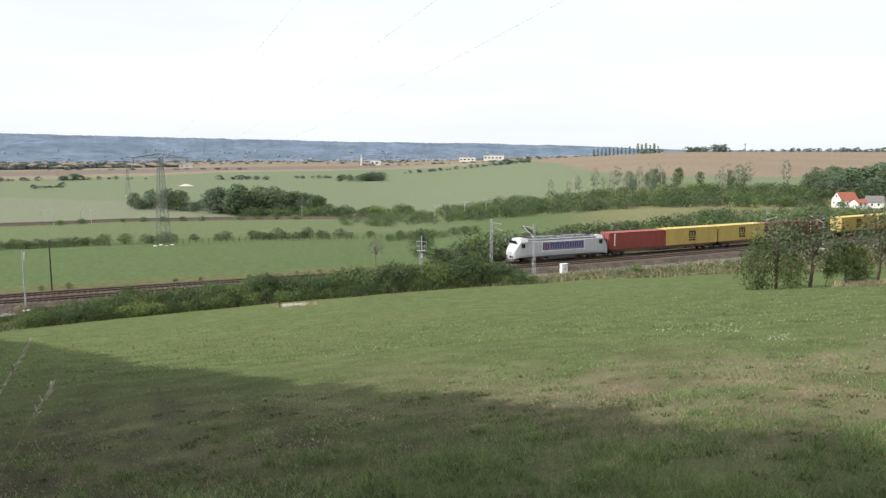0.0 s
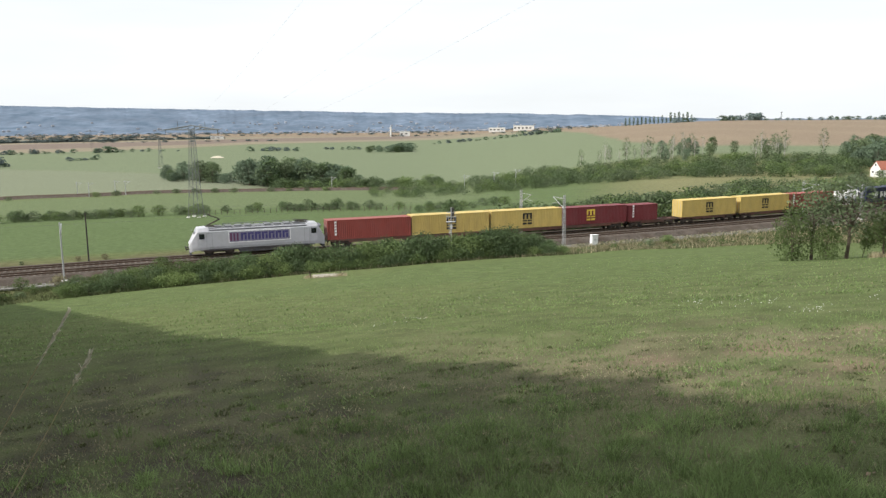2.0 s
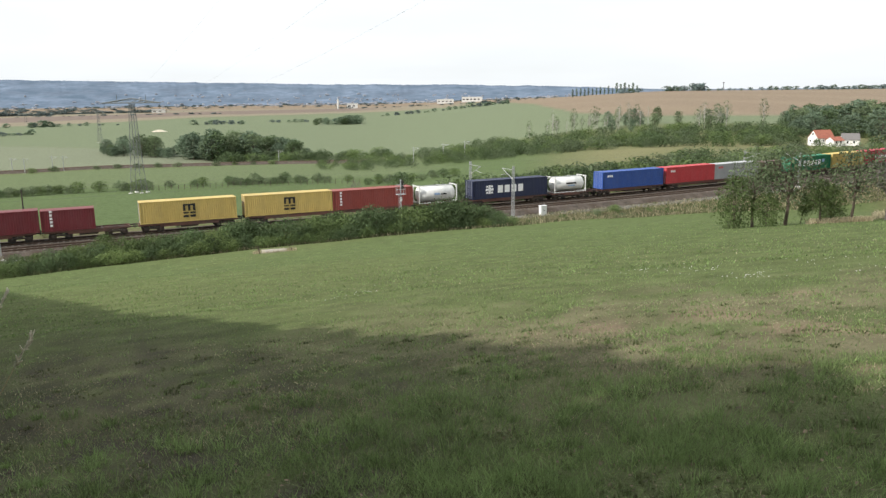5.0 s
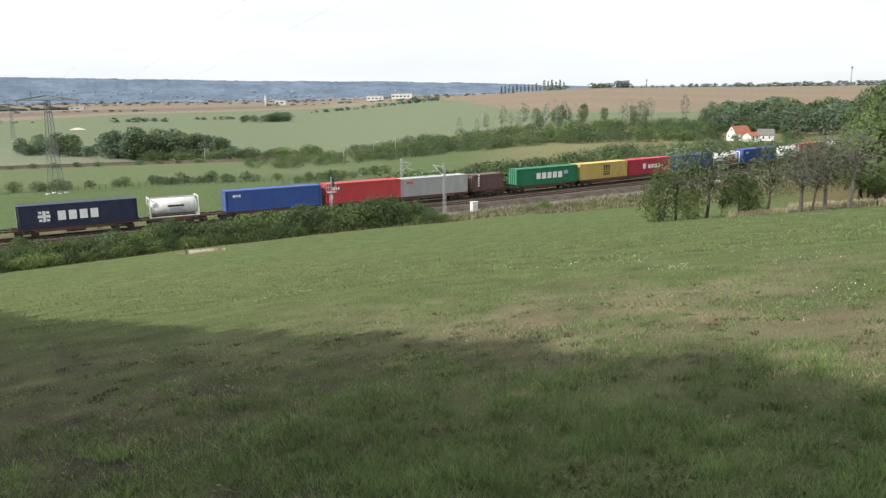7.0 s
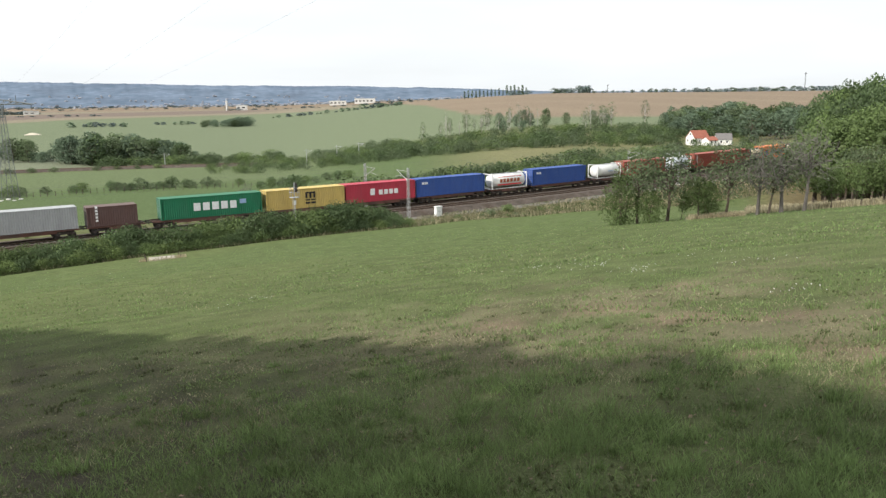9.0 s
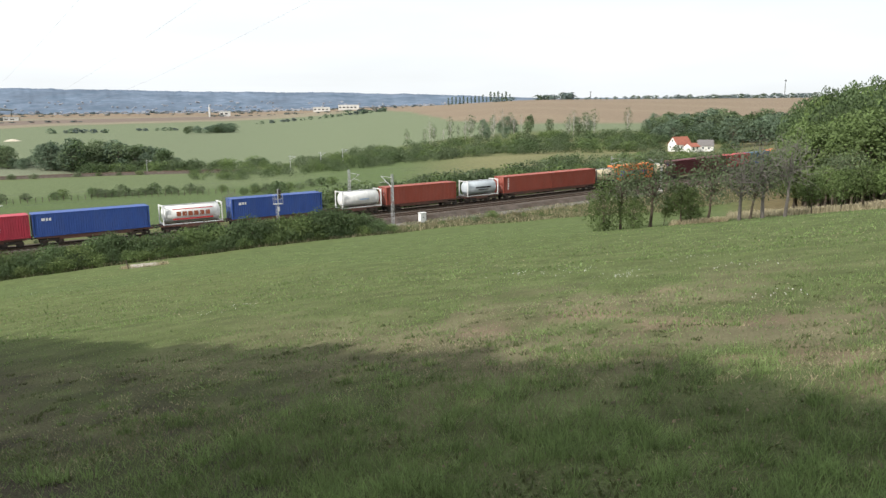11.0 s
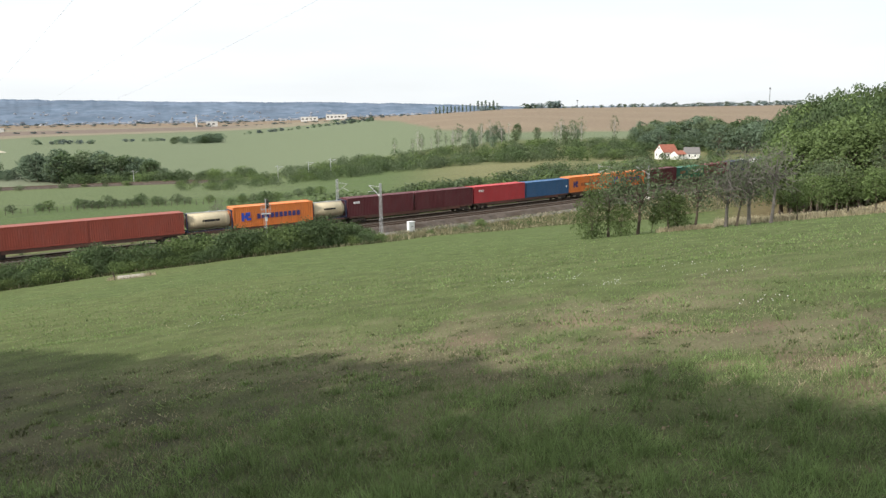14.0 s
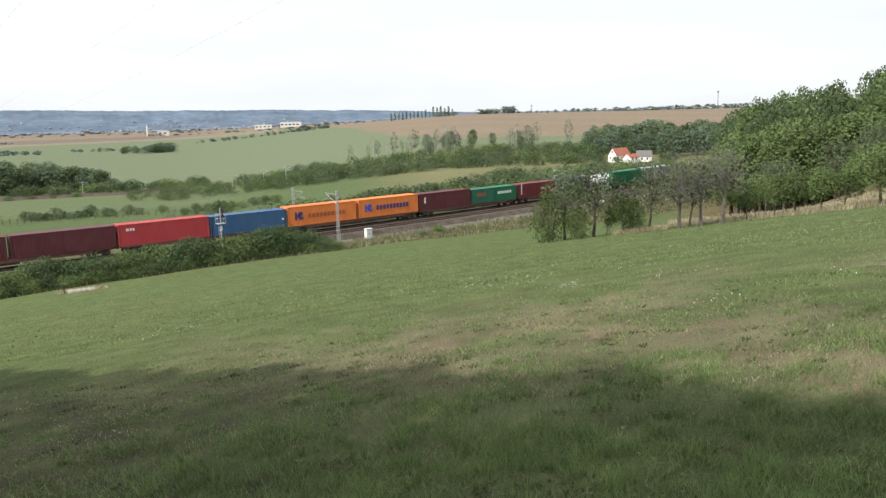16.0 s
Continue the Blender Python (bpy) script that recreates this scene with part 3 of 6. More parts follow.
def locomotive():
    L = 18.9
    root = empty("locomotive", "silver-white electric locomotive with a violet side panel and two cabs", "locomotive")
    white = mat("locomotive_silver_paint", (0.46, 0.465, 0.50), rough=0.35, var=0.06, dirt=(0.4, 0.4, 0.4), dirt_amount=0.3)
    roof = mat("locomotive_roof_grey", (0.16, 0.165, 0.175), rough=0.6, var=0.2)
    under = mat("locomotive_underframe", (0.10, 0.10, 0.11), rough=0.7, var=0.3, dirt=(0.12, 0.09, 0.07), dirt_amount=0.5)
    # cross sections along the length: x, half width, lower z, shoulder z, top z, roof half width
    def shell(sections):
        bm = bmesh.new()
        rings = []
        for x, w, z0, z1, z2, wr in sections:
            pts = [(-w * 0.97, z0), (-w, z0 + 0.35), (-w, z1), (-wr, z2), (wr, z2), (w, z1), (w, z0 + 0.35), (w * 0.97, z0)]
            rings.append([bm.verts.new((x, y, z)) for y, z in pts])
        for a, b in zip(rings, rings[1:]):
            for k in range(8):
                bm.faces.new((a[k], a[(k + 1) % 8], b[(k + 1) % 8], b[k]))
        bm.faces.new(rings[0])
        bm.faces.new(list(reversed(rings[-1])))
        bmesh.ops.recalc_face_normals(bm, faces=bm.faces)
        return bm
    e = L / 2 - 0.5
    part("body", shell([(-e + 2.4, 1.49, 0.95, 3.25, 3.62, 1.15), (e - 2.4, 1.49, 0.95, 3.25, 3.62, 1.15)]), white, root)
    for s in (-1, 1):
        cab = part("cab", shell([(s * (e - 2.4), 1.488, 0.9, 3.3, 3.80, 1.2), (s * (e - 1.05), 1.47, 0.85, 3.28, 3.72, 1.12),
                                 (s * (e - 0.32), 1.36, 0.75, 2.15, 2.30, 1.28), (s * e, 1.22, 0.6, 1.55, 1.75, 1.15)]), white, root)
        bm = bmesh.new()
        m = Matrix.Translation((s * (e - 0.645), 0, 3.02)) @ Matrix.Rotation(s * radians(27.2), 4, "Y")
        bmesh.ops.create_cube(bm, size=1, matrix=m @ Matrix.Diagonal((0.05, 2.2, 1.0, 1)))
        part("windscreen", bm, M_GLASS, cab)
        for sy in (-1, 1):
            bm = bmesh.new()
            box(bm, s * (e - 1.55) - 0.34, s * (e - 1.55) + 0.34, sy * 1.485 - 0.015, sy * 1.485 + 0.015, 2.35, 3.05, 0.004)
            part("cab_window", bm, M_GLASS, cab)
            bm = bmesh.new()
            for dx in (-0.36, 0.36):
                box(bm, s * (e - 2.5) + dx - 0.02, s * (e - 2.5) + dx + 0.02, sy * 1.495 - 0.012, sy * 1.495 + 0.012, 1.0, 3.1)
            box(bm, s * (e - 2.5) - 0.36, s * (e - 2.5) + 0.36, sy * 1.495 - 0.012, sy * 1.495 + 0.012, 3.06, 3.1)
            part("cab_door_frame", bm, mat("door_seam", (0.3, 0.31, 0.33), var=0.1) if "door_seam" not in bpy.data.materials else bpy.data.materials["door_seam"], cab)
            bm = bmesh.new()
            rod(bm, (s * (e - 0.18), sy * 0.85, 1.62), (s * (e + 0.02), sy * 0.85, 1.58), 0.13, seg=12)
            part("headlight", bm, M_MARK["white"], cab)
            bm = bmesh.new()
            rod(bm, (s * (e - 0.1), sy * 0.88, 1.04), (s * (e + 0.42), sy * 0.88, 1.04), 0.09)
            rod(bm, (s * (e + 0.42), sy * 0.88, 1.04), (s * (e + 0.5), sy * 0.88, 1.04), 0.25, seg=12)
            part("buffer", bm, M_DARKSTEEL, cab)
        bm = bmesh.new()
        box(bm, s * (e - 0.1) - 0.12, s * (e - 0.1) + 0.12, -1.2, 1.2, 0.25, 0.62, 0.03)
        part("snow_plough", bm, under, cab)
    # roof gear
    bm = bmesh.new()
    box(bm, -e + 2.5, e - 2.5, -1.12, 1.12, 3.60, 3.70, 0.02)
    for x in np.linspace(-5.2, 5.2, 9):
        box(bm, x - 0.45, x + 0.45, -0.8, 0.8, 3.70, 3.78 + 0.10 * (int(x * 3) % 2), 0.02)
    for x in np.linspace(-4.5, 4.5, 12):
        rod(bm, (x, 0.5, 3.72), (x, 0.5, 4.05), 0.05)
    rod(bm, (-4.5, 0.5, 4.06), (4.5, 0.5, 4.06), 0.03)
    for sy in (-1, 1):
        box(bm, -e + 2.5, e - 2.5, sy * 1.3 - 0.12, sy * 1.3 + 0.12, 3.30, 3.56, 0.02)
    part("roof_equipment", bm, roof, root)
    for s, up in ((-1, True), (1, False)):
        bm = bmesh.new()
        x = s * 5.9
        for sy in (-1, 1):
            box(bm, x - 0.9, x + 0.9, sy * 0.55 - 0.05, sy * 0.55 + 0.05, 3.82, 3.92)
            knee, head = ((x + 1.0, 4.75), (x - 0.6, 5.42)) if up else ((x + 1.0, 4.02), (x - 0.8, 4.14))
            rod(bm, (x - 0.7, sy * 0.3, 3.92), (knee[0], sy * 0.35, knee[1]), 0.05)
            rod(bm, (knee[0], sy * 0.35, knee[1]), (head[0], sy * 0.5, head[1]), 0.04)
        for dx in (-0.2, 0.2):
            rod(bm, (head[0] + dx, -0.9, head[1] + 0.04), (head[0] + dx, 0.9, head[1] + 0.04), 0.04)
        part("pantograph", bm, M_DARKSTEEL, root)
    # below the floor
    bm = bmesh.new()
    box(bm, -e + 1.4, e - 1.4, -1.38, 1.38, 0.72, 0.97, 0.03)
    box(bm, -2.6, 2.6, -1.3, 1.3, 0.3, 0.75, 0.06)
    part("underframe", bm, under, root)
    for s in (-1, 1):
        bm = bmesh.new()
        cx = s * 5.2
        for sy in (-1, 1):
            box(bm, cx - 1.9, cx + 1.9, sy * 1.15 - 0.1, sy * 1.15 + 0.1, 0.5, 0.85, 0.05)
            for q in (-1.3, 1.3):
                box(bm, cx + q - 0.25, cx + q + 0.25, sy * 1.2 - 0.12, sy * 1.2 + 0.12, 0.42, 0.75, 0.04)
        bogie = part("bogie", bm, M_BOGIE, root)
        for q in (-1.3, 1.3):
            bm = bmesh.new()
            for sy in (-1, 1):
                rod(bm, (cx + q, sy * 0.70, 0.62), (cx + q, sy * 0.84, 0.62), 0.62, seg=20)
            rod(bm, (cx + q, -0.75, 0.62), (cx + q, 0.75, 0.62), 0.1)
            part("wheelset", bm, M_DARKSTEEL, bogie)
    # violet panel with pale stripes, and the bars of its lettering
    for sy in (-1, 1):
        bm = bmesh.new()
        y = sy * 1.50
        box(bm, -3.9, 4.1, y - 0.008, y + 0.008, 1.75, 3.12)
        panel = part("side_panel", bm, M_PANEL, root, "grey-violet panel with a pale frame")
        bm = bmesh.new()
        y = sy * 1.505
        for x0, x1, z0, z1 in ((-4.0, 4.2, 3.10, 3.20), (-4.0, 4.2, 1.67, 1.77), (-4.0, -3.9, 1.77, 3.10), (4.1, 4.2, 1.77, 3.10)):
            box(bm, x0, x1, y - 0.01, y + 0.01, z0, z1)
        part("panel_frame", bm, M_MARK["white"], panel)
        bm = bmesh.new()
        y = sy * 1.508
        for k in range(3):
            box(bm, -3.8 + 0.42 * k, -3.55 + 0.42 * k, y - 0.006, y + 0.006, 1.9, 2.95)
        part("stripe", bm, M_MARK["plum"], panel)
        bm = bmesh.new()
        for k in range(7):
            x = -2.4 + 0.92 * k
            box(bm, x, x + 0.26, y - 0.006, y + 0.006, 1.98, 2.92)
            box(bm, x + 0.30, x + 0.74, y - 0.006, y + 0.006, 2.66, 2.92)
            box(bm, x + 0.48, x + 0.74, y - 0.006, y + 0.006, 1.98, 2.60)
        part("lettering", bm, M_MARK["purple"], panel)
    bm = bmesh.new()
    box(bm, -e + 2.45, e - 2.45, -1.497, -1.485, 1.2, 1.24)
    box(bm, -e + 2.45, e - 2.45, -1.497, -1.485, 3.2, 3.24)
    part("body_seam", bm, bpy.data.materials["door_seam"], root)
    return root


def stack_mark(col, x=0.0):
    """Two-row emblem in the middle of a side."""
    w = 0.78
    return [(x - w, x + w, 2.10, 2.32, col), (x - w, x - w + 0.3, 1.42, 2.10, col), (x - 0.15, x + 0.15, 1.42, 2.10, col), (x + w - 0.3, x + w, 1.42, 2.10, col),
            (x - w, x - 0.08, 1.06, 1.26, col), (x - w, x - 0.08, 0.58, 0.86, col), (x + 0.08, x + w, 1.06, 1.26, col), (x + 0.08, x + w, 0.58, 0.86, col)]


def corner_mark(L, col="white"):
    """A column of small signs near the end of a side."""
    return [(-L / 2 + 1.0, -L / 2 + 1.3, 2.3 - 0.42 * k, 2.3 - 0.42 * k + 0.28, col) for k in range(5)]


def word(x0, z0, n, col, w=0.5, h=0.9):
    """A word as plain bars, n letters long."""
    out = []
    for k in range(n):
        x = x0 + k * w * 1.3
        out += [(x, x + w * 0.95, z0, z0 + h, col)]
    return out


def small_word(L, col="white"):
    return [(-L / 2 + 1.0, -L / 2 + 1.4, 1.95, 2.3, col), (-L / 2 + 1.5, -L / 2 + 1.75, 1.95, 2.3, col), (-L / 2 + 1.85, -L / 2 + 2.1, 1.95, 2.3, col)]


F40, F45, F20 = 12.19, 13.72, 6.06
emblem = [(-4.6, -3.2, 1.25, 1.6, "white"), (-4.07, -3.72, 0.75, 2.1, "white"), (-4.5, -4.15, 0.8, 1.1, "white"), (-3.65, -3.3, 0.8, 1.1, "white"), (-4.5, -4.15, 1.75, 2.05, "white"), (-3.65, -3.3, 1.75, 2.05, "white")]
bird = [(-4.9, -4.55, 0.9, 2.1, "blue"), (-4.5, -3.9, 1.25, 1.75, "blue"), (-4.3, -3.6, 1.55, 2.1, "blue"), (-4.2, -3.5, 0.95, 1.3, "blue")]
# kind, start of the box behind the point that passes the zero mark, length, height, colour, label, marks
CARGO = [
    ("box", 30.4, F40, 2.75, "brick_red", "brick red steel container with faded white end lettering", corner_mark(F40)),
    ("box", 42.8, F40, 2.85, "yellow", "yellow steel container with a black two-row emblem", stack_mark("black")),
    ("box", 55.4, F40, 2.85, "yellow", "yellow steel container with a black two-row emblem", stack_mark("black")),
    ("box", 67.7, F40, 2.75, "wine", "wine red steel container with a yellow emblem", stack_mark("yellow", -0.8)),
    ("box", 80.1, F20, 2.6, "wine", "short wine red container with white end lettering", corner_mark(F20)),
    ("box", 91.4, F40, 2.85, "yellow", "yellow steel container with a black two-row emblem", stack_mark("black")),
    ("box", 104.7, F40, 2.85, "yellow", "yellow steel container with a black two-row emblem", stack_mark("black")),
    ("box", 117.0, F40, 2.75, "brick_red", "brick red steel container with faded white end lettering", corner_mark(F40)),
    ("tank", 130.2, 6.3, 0, "white", "white tank container in a white frame", [(-0.6, 0.3, 1.2, 1.5, "pale"), (0.5, 1.4, 1.2, 1.4, "black")]),
    ("box", 139.2, F45, 2.85, "navy", "navy blue container with a white cross emblem", emblem + word(-2.4, 0.85, 4, "white", 0.95, 1.15)),
    ("tank", 154.4, 6.3, 0, "white", "white tank container in a white frame", [(-0.9, 1.2, 1.35, 1.6, "black"), (-0.5, 0.9, 1.0, 1.2, "pale")]),
    ("box", 164.2, F45, 2.85, "blue", "bright blue container with a small white mark", small_word(F45)),
    ("box", 178.7, F40, 2.85, "red", "red steel container with a small white mark", small_word(F40)),
    ("box", 190.95, F40, 2.75, "grey", "light grey container with a small red mark", small_word(F40, "red")),
    ("box", 204.2, F20, 2.5, "brown", "short brown-red container with white end lettering", corner_mark(F20)),
    ("box", 213.2, F45, 2.85, "green", "green container with large white lettering bars", word(-2.6, 0.95, 5, "white", 0.95, 1.05) + [(3.7, 4.6, 1.5, 2.1, "pale")]),
    ("box", 227.6, F40, 2.85, "yellow", "yellow steel container with a black two-row emblem", stack_mark("black", 0.6)),
    ("box", 240.1, F40, 2.85, "crimson", "crimson container with white lettering bars", word(-2.0, 1.0, 1, "white", 0.8, 1.0) + word(-0.5, 1.0, 4, "white", 0.7, 0.75)),
    ("box", 252.6, F45, 2.85, "blue", "bright blue container with a small white mark", small_word(F45)),
    ("tank", 268.0, 8.0, 0, "white", "white tank container with a red lettering band", [(-2.7, 2.7, 0.62, 0.82, "red"), (-2.7, 2.7, 2.0, 2.12, "red")] + word(-2.2, 1.1, 6, "orange", 0.6, 0.6)),
    ("box", 277.3, F45, 2.85, "blue", "bright blue container with a small white mark", small_word(F45)),
    ("tank", 294.4, 6.9, 0, "white", "white tank container with dark frame", [(-0.4, 1.2, 1.2, 1.35, "pale")]),
    ("box", 302.2, F45, 2.75, "rust", "rust red container with white end lettering", corner_mark(F45)),
    ("tank", 318.4, 6.9, 0, "silver", "silver grey tank container with dark lettering", [(-1.6, 1.8, 1.3, 1.55, "black"), (-1.0, 1.2, 0.95, 1.1, "black")]),
    ("box", 326.5, F40, 2.85, "rust", "rust red container with white end lettering", corner_mark(F40)),
    ("box", 338.7, F40, 2.85, "rust", "plain rust red steel container", ()),
    ("tank", 351.2, 6.4, 0, "cream", "cream tank container on a dark frame", [(-1.0, 1.4, 1.3, 1.6, "black")]),
    ("box", 357.7, F40, 2.95, "orange", "orange container with a blue emblem and blue lettering bars", bird + word(-2.6, 1.1, 10, "purple", 0.52, 0.72)),
    ("tank", 369.9, 5.7, 0, "cream", "cream tank container on a dark frame", [(-1.0, 1.0, 1.4, 1.65, "black")]),
    ("box", 375.8, F40, 2.85, "maroon", "dark maroon container with a small pale mark", small_word(F40)),
    ("box", 388.4, F40, 2.85, "maroon", "plain dark maroon steel container", ()),
    ("box", 400.9, F40, 2.85, "red", "red steel container with a small white mark", small_word(F40)),
    ("box", 413.3, 11.8, 2.75, "steel_blue", "steel blue container with faint marks", [(5.1, 5.4, 1.2, 1.5, "white")]),
    ("box", 425.3, F40, 2.95, "orange", "faded orange container with a blue emblem", [(q[0], q[1], q[2], q[3], "purple") for q in bird] + word(-2.6, 1.1, 10, "orange", 0.52, 0.6)),
    ("box", 438.0, F40, 2.95, "orange", "orange container with a blue emblem and blue lettering bars", bird + word(-2.6, 1.1, 10, "purple", 0.52, 0.72)),
    ("box", 450.4, F40, 2.85, "maroon", "dark maroon container with a pale upright sign", [(-4.9, -4.6, 1.2, 2.2, "white")]),
    ("box", 462.8, F20, 2.6, "dull_green", "short weathered green container", word(-1.5, 1.2, 3, "orange", 0.6, 0.6)),
    ("box", 468.9, F20, 2.6, "green", "short green container with white lettering bars", word(-2.2, 1.3, 6, "white", 0.5, 0.5)),
    ("box", 475.3, F40, 2.6, "wine", "wine red container with white end lettering", corner_mark(F40)),
    ("box", 487.9, 11.0, 2.6, "navy", "plain dark blue steel container", ()),
    ("tank", 499.2, 6.9, 0, "white", "white tank container in a white frame", ()),
    ("box", 507.6, F45, 2.75, "green", "plain green steel container", ()),
    ("box", 521.7, F40, 2.75, "grey", "plain light grey steel container", ())]
SPLITS = [30.35, 55.15, 79.9, 90.7, 104.2, 129.3, 137.9, 153.3, 162.6, 178.4, 203.7, 211.6, 227.3, 252.4, 267.2, 276.6, 292.8, 301.6, 317.2,
          326.0, 351.0, 375.6, 400.75, 425.2, 450.3, 475.1, 487.7, 507.2, 521.6, 534.2]

MOVERS = [(locomotive(), 11.6 + 9.45, 0.0)]
_wagons = {}
for a, b in zip(SPLITS, SPLITS[1:]):
    key = round(b - a, 1)
    if key in _wagons:
        MOVERS.append((copy_thing(_wagons[key], Matrix()), (a + b) / 2, 0.0))
    else:
        _wagons[key] = wagon(b - a)
        MOVERS.append((_wagons[key], (a + b) / 2, 0.0))
for kind, u, L, H, colour, label, marks in CARGO:
    if kind == "box":
        ob = container(L, H, colour, label, marks)
    else:
        ob = tank(L, colour, label, marks, frame_colour="navy" if colour == "cream" else "white")
    MOVERS.append((ob, u + L / 2, DECK))


def motions():
    """Every vehicle and its load rolls along the line at the same even pace."""
    for ob, u, z in MOVERS:
        rows = []
        for k in range(33):
            t = k * 0.5
            x, y, h = on_line(u - SPEED * t, TRACKS[0])
            rows.append((t, pose(x, y, z, 0, 0, math.degrees(h))))
        walk(ob, rows)


# ---- plants ----
RNG = np.random.default_rng(7)


def leaf_quads(rng, centres, radii, n, size, squash=0.85, shell=0.55, droop=0.0):
    """n leaf sprays on a set of rounded clumps; returns (n, 4, 3)."""
    centres, radii = np.asarray(centres, float), np.asarray(radii, float)
    k = rng.choice(len(radii), n, p=radii ** 2 / np.sum(radii ** 2))
    d = rng.normal(size=(n, 3))
    d /= np.linalg.norm(d, axis=1)[:, None]
    d[:, 2] = np.where((d[:, 2] < -0.3) & (rng.random(n) < 0.6), -d[:, 2], d[:, 2])
    q = shell + (1.12 - shell) * rng.random(n) ** 0.7
    p = centres[k] + d * (radii[k] * q)[:, None] * np.array((1, 1, squash))
    nrm = d + 0.5 * rng.normal(size=(n, 3))
    nrm /= np.linalg.norm(nrm, axis=1)[:, None]
    a = np.cross(nrm, rng.normal(size=(n, 3)))
    a /= np.linalg.norm(a, axis=1)[:, None] + 1e-9
    b = np.cross(nrm, a)
    s = size * (0.55 + 0.9 * rng.random(n))[:, None]
    a, b = a * s * 0.5, b * s * 0.36
    lift = nrm * s * 0.12
    return np.stack([p - a - b * 0.6, p + b * 0.2 - b + lift, p + a + b * 0.5, p - a * 0.3 + b + lift], 1)


TEMPLATES = {}
SPRAYS = {}
MASSES = {}
USED = set()


def plant_template(key, name, height, crown, leaves, size, material, trunk=0.14, clumps=14, base=0.3, bare=False, category="tree", squash=0.85, lean=0.0, shell=0.55, twigs=0, wood=None):
    """A plant with a tapered trunk, limbs and a crown of leaf sprays. crown: its radius; base: where it begins, of the height."""
    rng = np.random.default_rng(abs(sum(map(ord, key))) + 11)
    root = empty(name, "leafy green " + name.replace("_", " ") + " in the grass", category)
    centres, radii = [], []
    z0, z1 = height * base, height
    mid_z, half = (z0 + z1) / 2, (z1 - z0) / 2
    for i in range(clumps):
        dz = 1 - 2 * (i + 0.5) / clumps
        a = i * 2.39996 + 0.5 * rng.random()
        w = math.sqrt(1 - dz * dz) * (0.8 + 0.4 * rng.random())
        r = crown * (0.36 + 0.2 * rng.random())
        zz = mid_z + (half - 0.75 * r) * dz * (0.85 + 0.3 * rng.random())
        wide = crown * 0.66 * (1.0 if dz < 0.2 else 1.0 - 0.25 * dz)
        centres.append((wide * w * math.cos(a) + lean * (zz - z0) / height, wide * w * math.sin(a), zz))
        radii.append(r)
    over = height / max(c[2] + 0.95 * squash * r for c, r in zip(centres, radii))
    centres = [(c[0], c[1], c[2] * over) for c in centres]
    bm = bmesh.new()
    top = Vector((lean * 0.7, 0, z0 + (z1 - z0) * 0.7))
    mid = Vector((0.05 * height * (rng.random() - 0.5), 0.05 * height * (rng.random() - 0.5), z0 * 0.8 + 0.1))
    rod(bm, (0, 0, -0.25), mid, trunk, trunk * 0.75, 7)
    rod(bm, mid, top, trunk * 0.75, trunk * 0.25, 6)
    for c in centres:
        f = 0.15 + 0.6 * rng.random()
        rod(bm, mid.lerp(top, f), c, trunk * 0.32, trunk * 0.08, 4)
        for _ in range(twigs):
            e = Vector(c) + Vector(rng.normal(size=3)) * crown * 0.32
            rod(bm, c, e, trunk * 0.12, trunk * 0.03, 3)
            e2 = e + Vector(rng.normal(size=3)) * crown * 0.2
            rod(bm, e, e2, trunk * 0.05, trunk * 0.02, 3)
    part("trunk", bm, wood or (M_DEADWOOD if bare else M_BARK), root)
    if leaves:
        v = leaf_quads(rng, centres, radii, leaves, size, squash, shell)
        SPRAYS[key] = (v, material)
        quads("crown", v, material, root)
    TEMPLATES[key] = root
    return root


VIEW_SCALE = {"bus": (0.78, 0.78), "shr": (0.82, 0.82), "mid": (0.87, 0.9), "tal": (1.13, 0.98), "fr0": (0.78, 0.78), "fr1": (1.1, 1.1), "dea": (0.93, 0.96), "thi": (1.0, 0.95), "you": (0.66, 0.82)}   # width and height factors by kind, tuned to fit the camera's view


def plant(key, x, y, s=1.0, label="", turn=None, wide=1.0, group="", sink=0.05, tilt=0.0):
    root = TEMPLATES[key]
    turn = RNG.random() * 360 if turn is None else turn
    gw, gh = VIEW_SCALE.get("fr" + key[-1] if key.startswith("fruit") else key[:3], (1.0, 1.0))
    m = pose(x, y, ground_z(x, y) - sink, tilt * math.cos(turn), tilt * math.sin(turn * 1.7), turn) @ Matrix.Diagonal((s * wide * gw, s * wide * gw, s * gh, 1))
    if key in USED:
        ob = copy_thing(root, m @ Matrix.Diagonal((1 / root.scale.x, 1 / root.scale.y, 1 / root.scale.z, 1)))
    else:
        USED.add(key)
        root.matrix_basis = m
        ob = root
    return tagged(ob, label, group=group)


def mass(name, key, x, y, s=1.0, wide=1.0, sink=0.1):
    """The same leaf sprays as plant(), gathered into one growth that nobody could count."""
    v, material = SPRAYS[key]
    v = v[::2] if key[:3] in ("mid", "far", "ban") else v
    a = RNG.random() * 6.28
    c, d = math.cos(a), math.sin(a)
    w = np.stack([(v[..., 0] * c - v[..., 1] * d) * s * wide + x, (v[..., 0] * d + v[..., 1] * c) * s * wide + y, v[..., 2] * s + ground_z(x, y) - sink], -1)
    MASSES.setdefault((name, material.name), []).append(w)


def polar(az, r):
    return r * math.sin(radians(az)), r * math.cos(radians(az))


def beside(az, side):
    """The place on the bearing az that lies side metres beyond the near faces of the train."""
    lo, hi = 20.0, 600.0
    for _ in range(50):
        m = (lo + hi) / 2
        x, y = polar(az, m)
        lo, hi = (m, hi) if 1.22 - float(line_offset(x, y)) < side else (lo, m)
    return polar(az, lo)


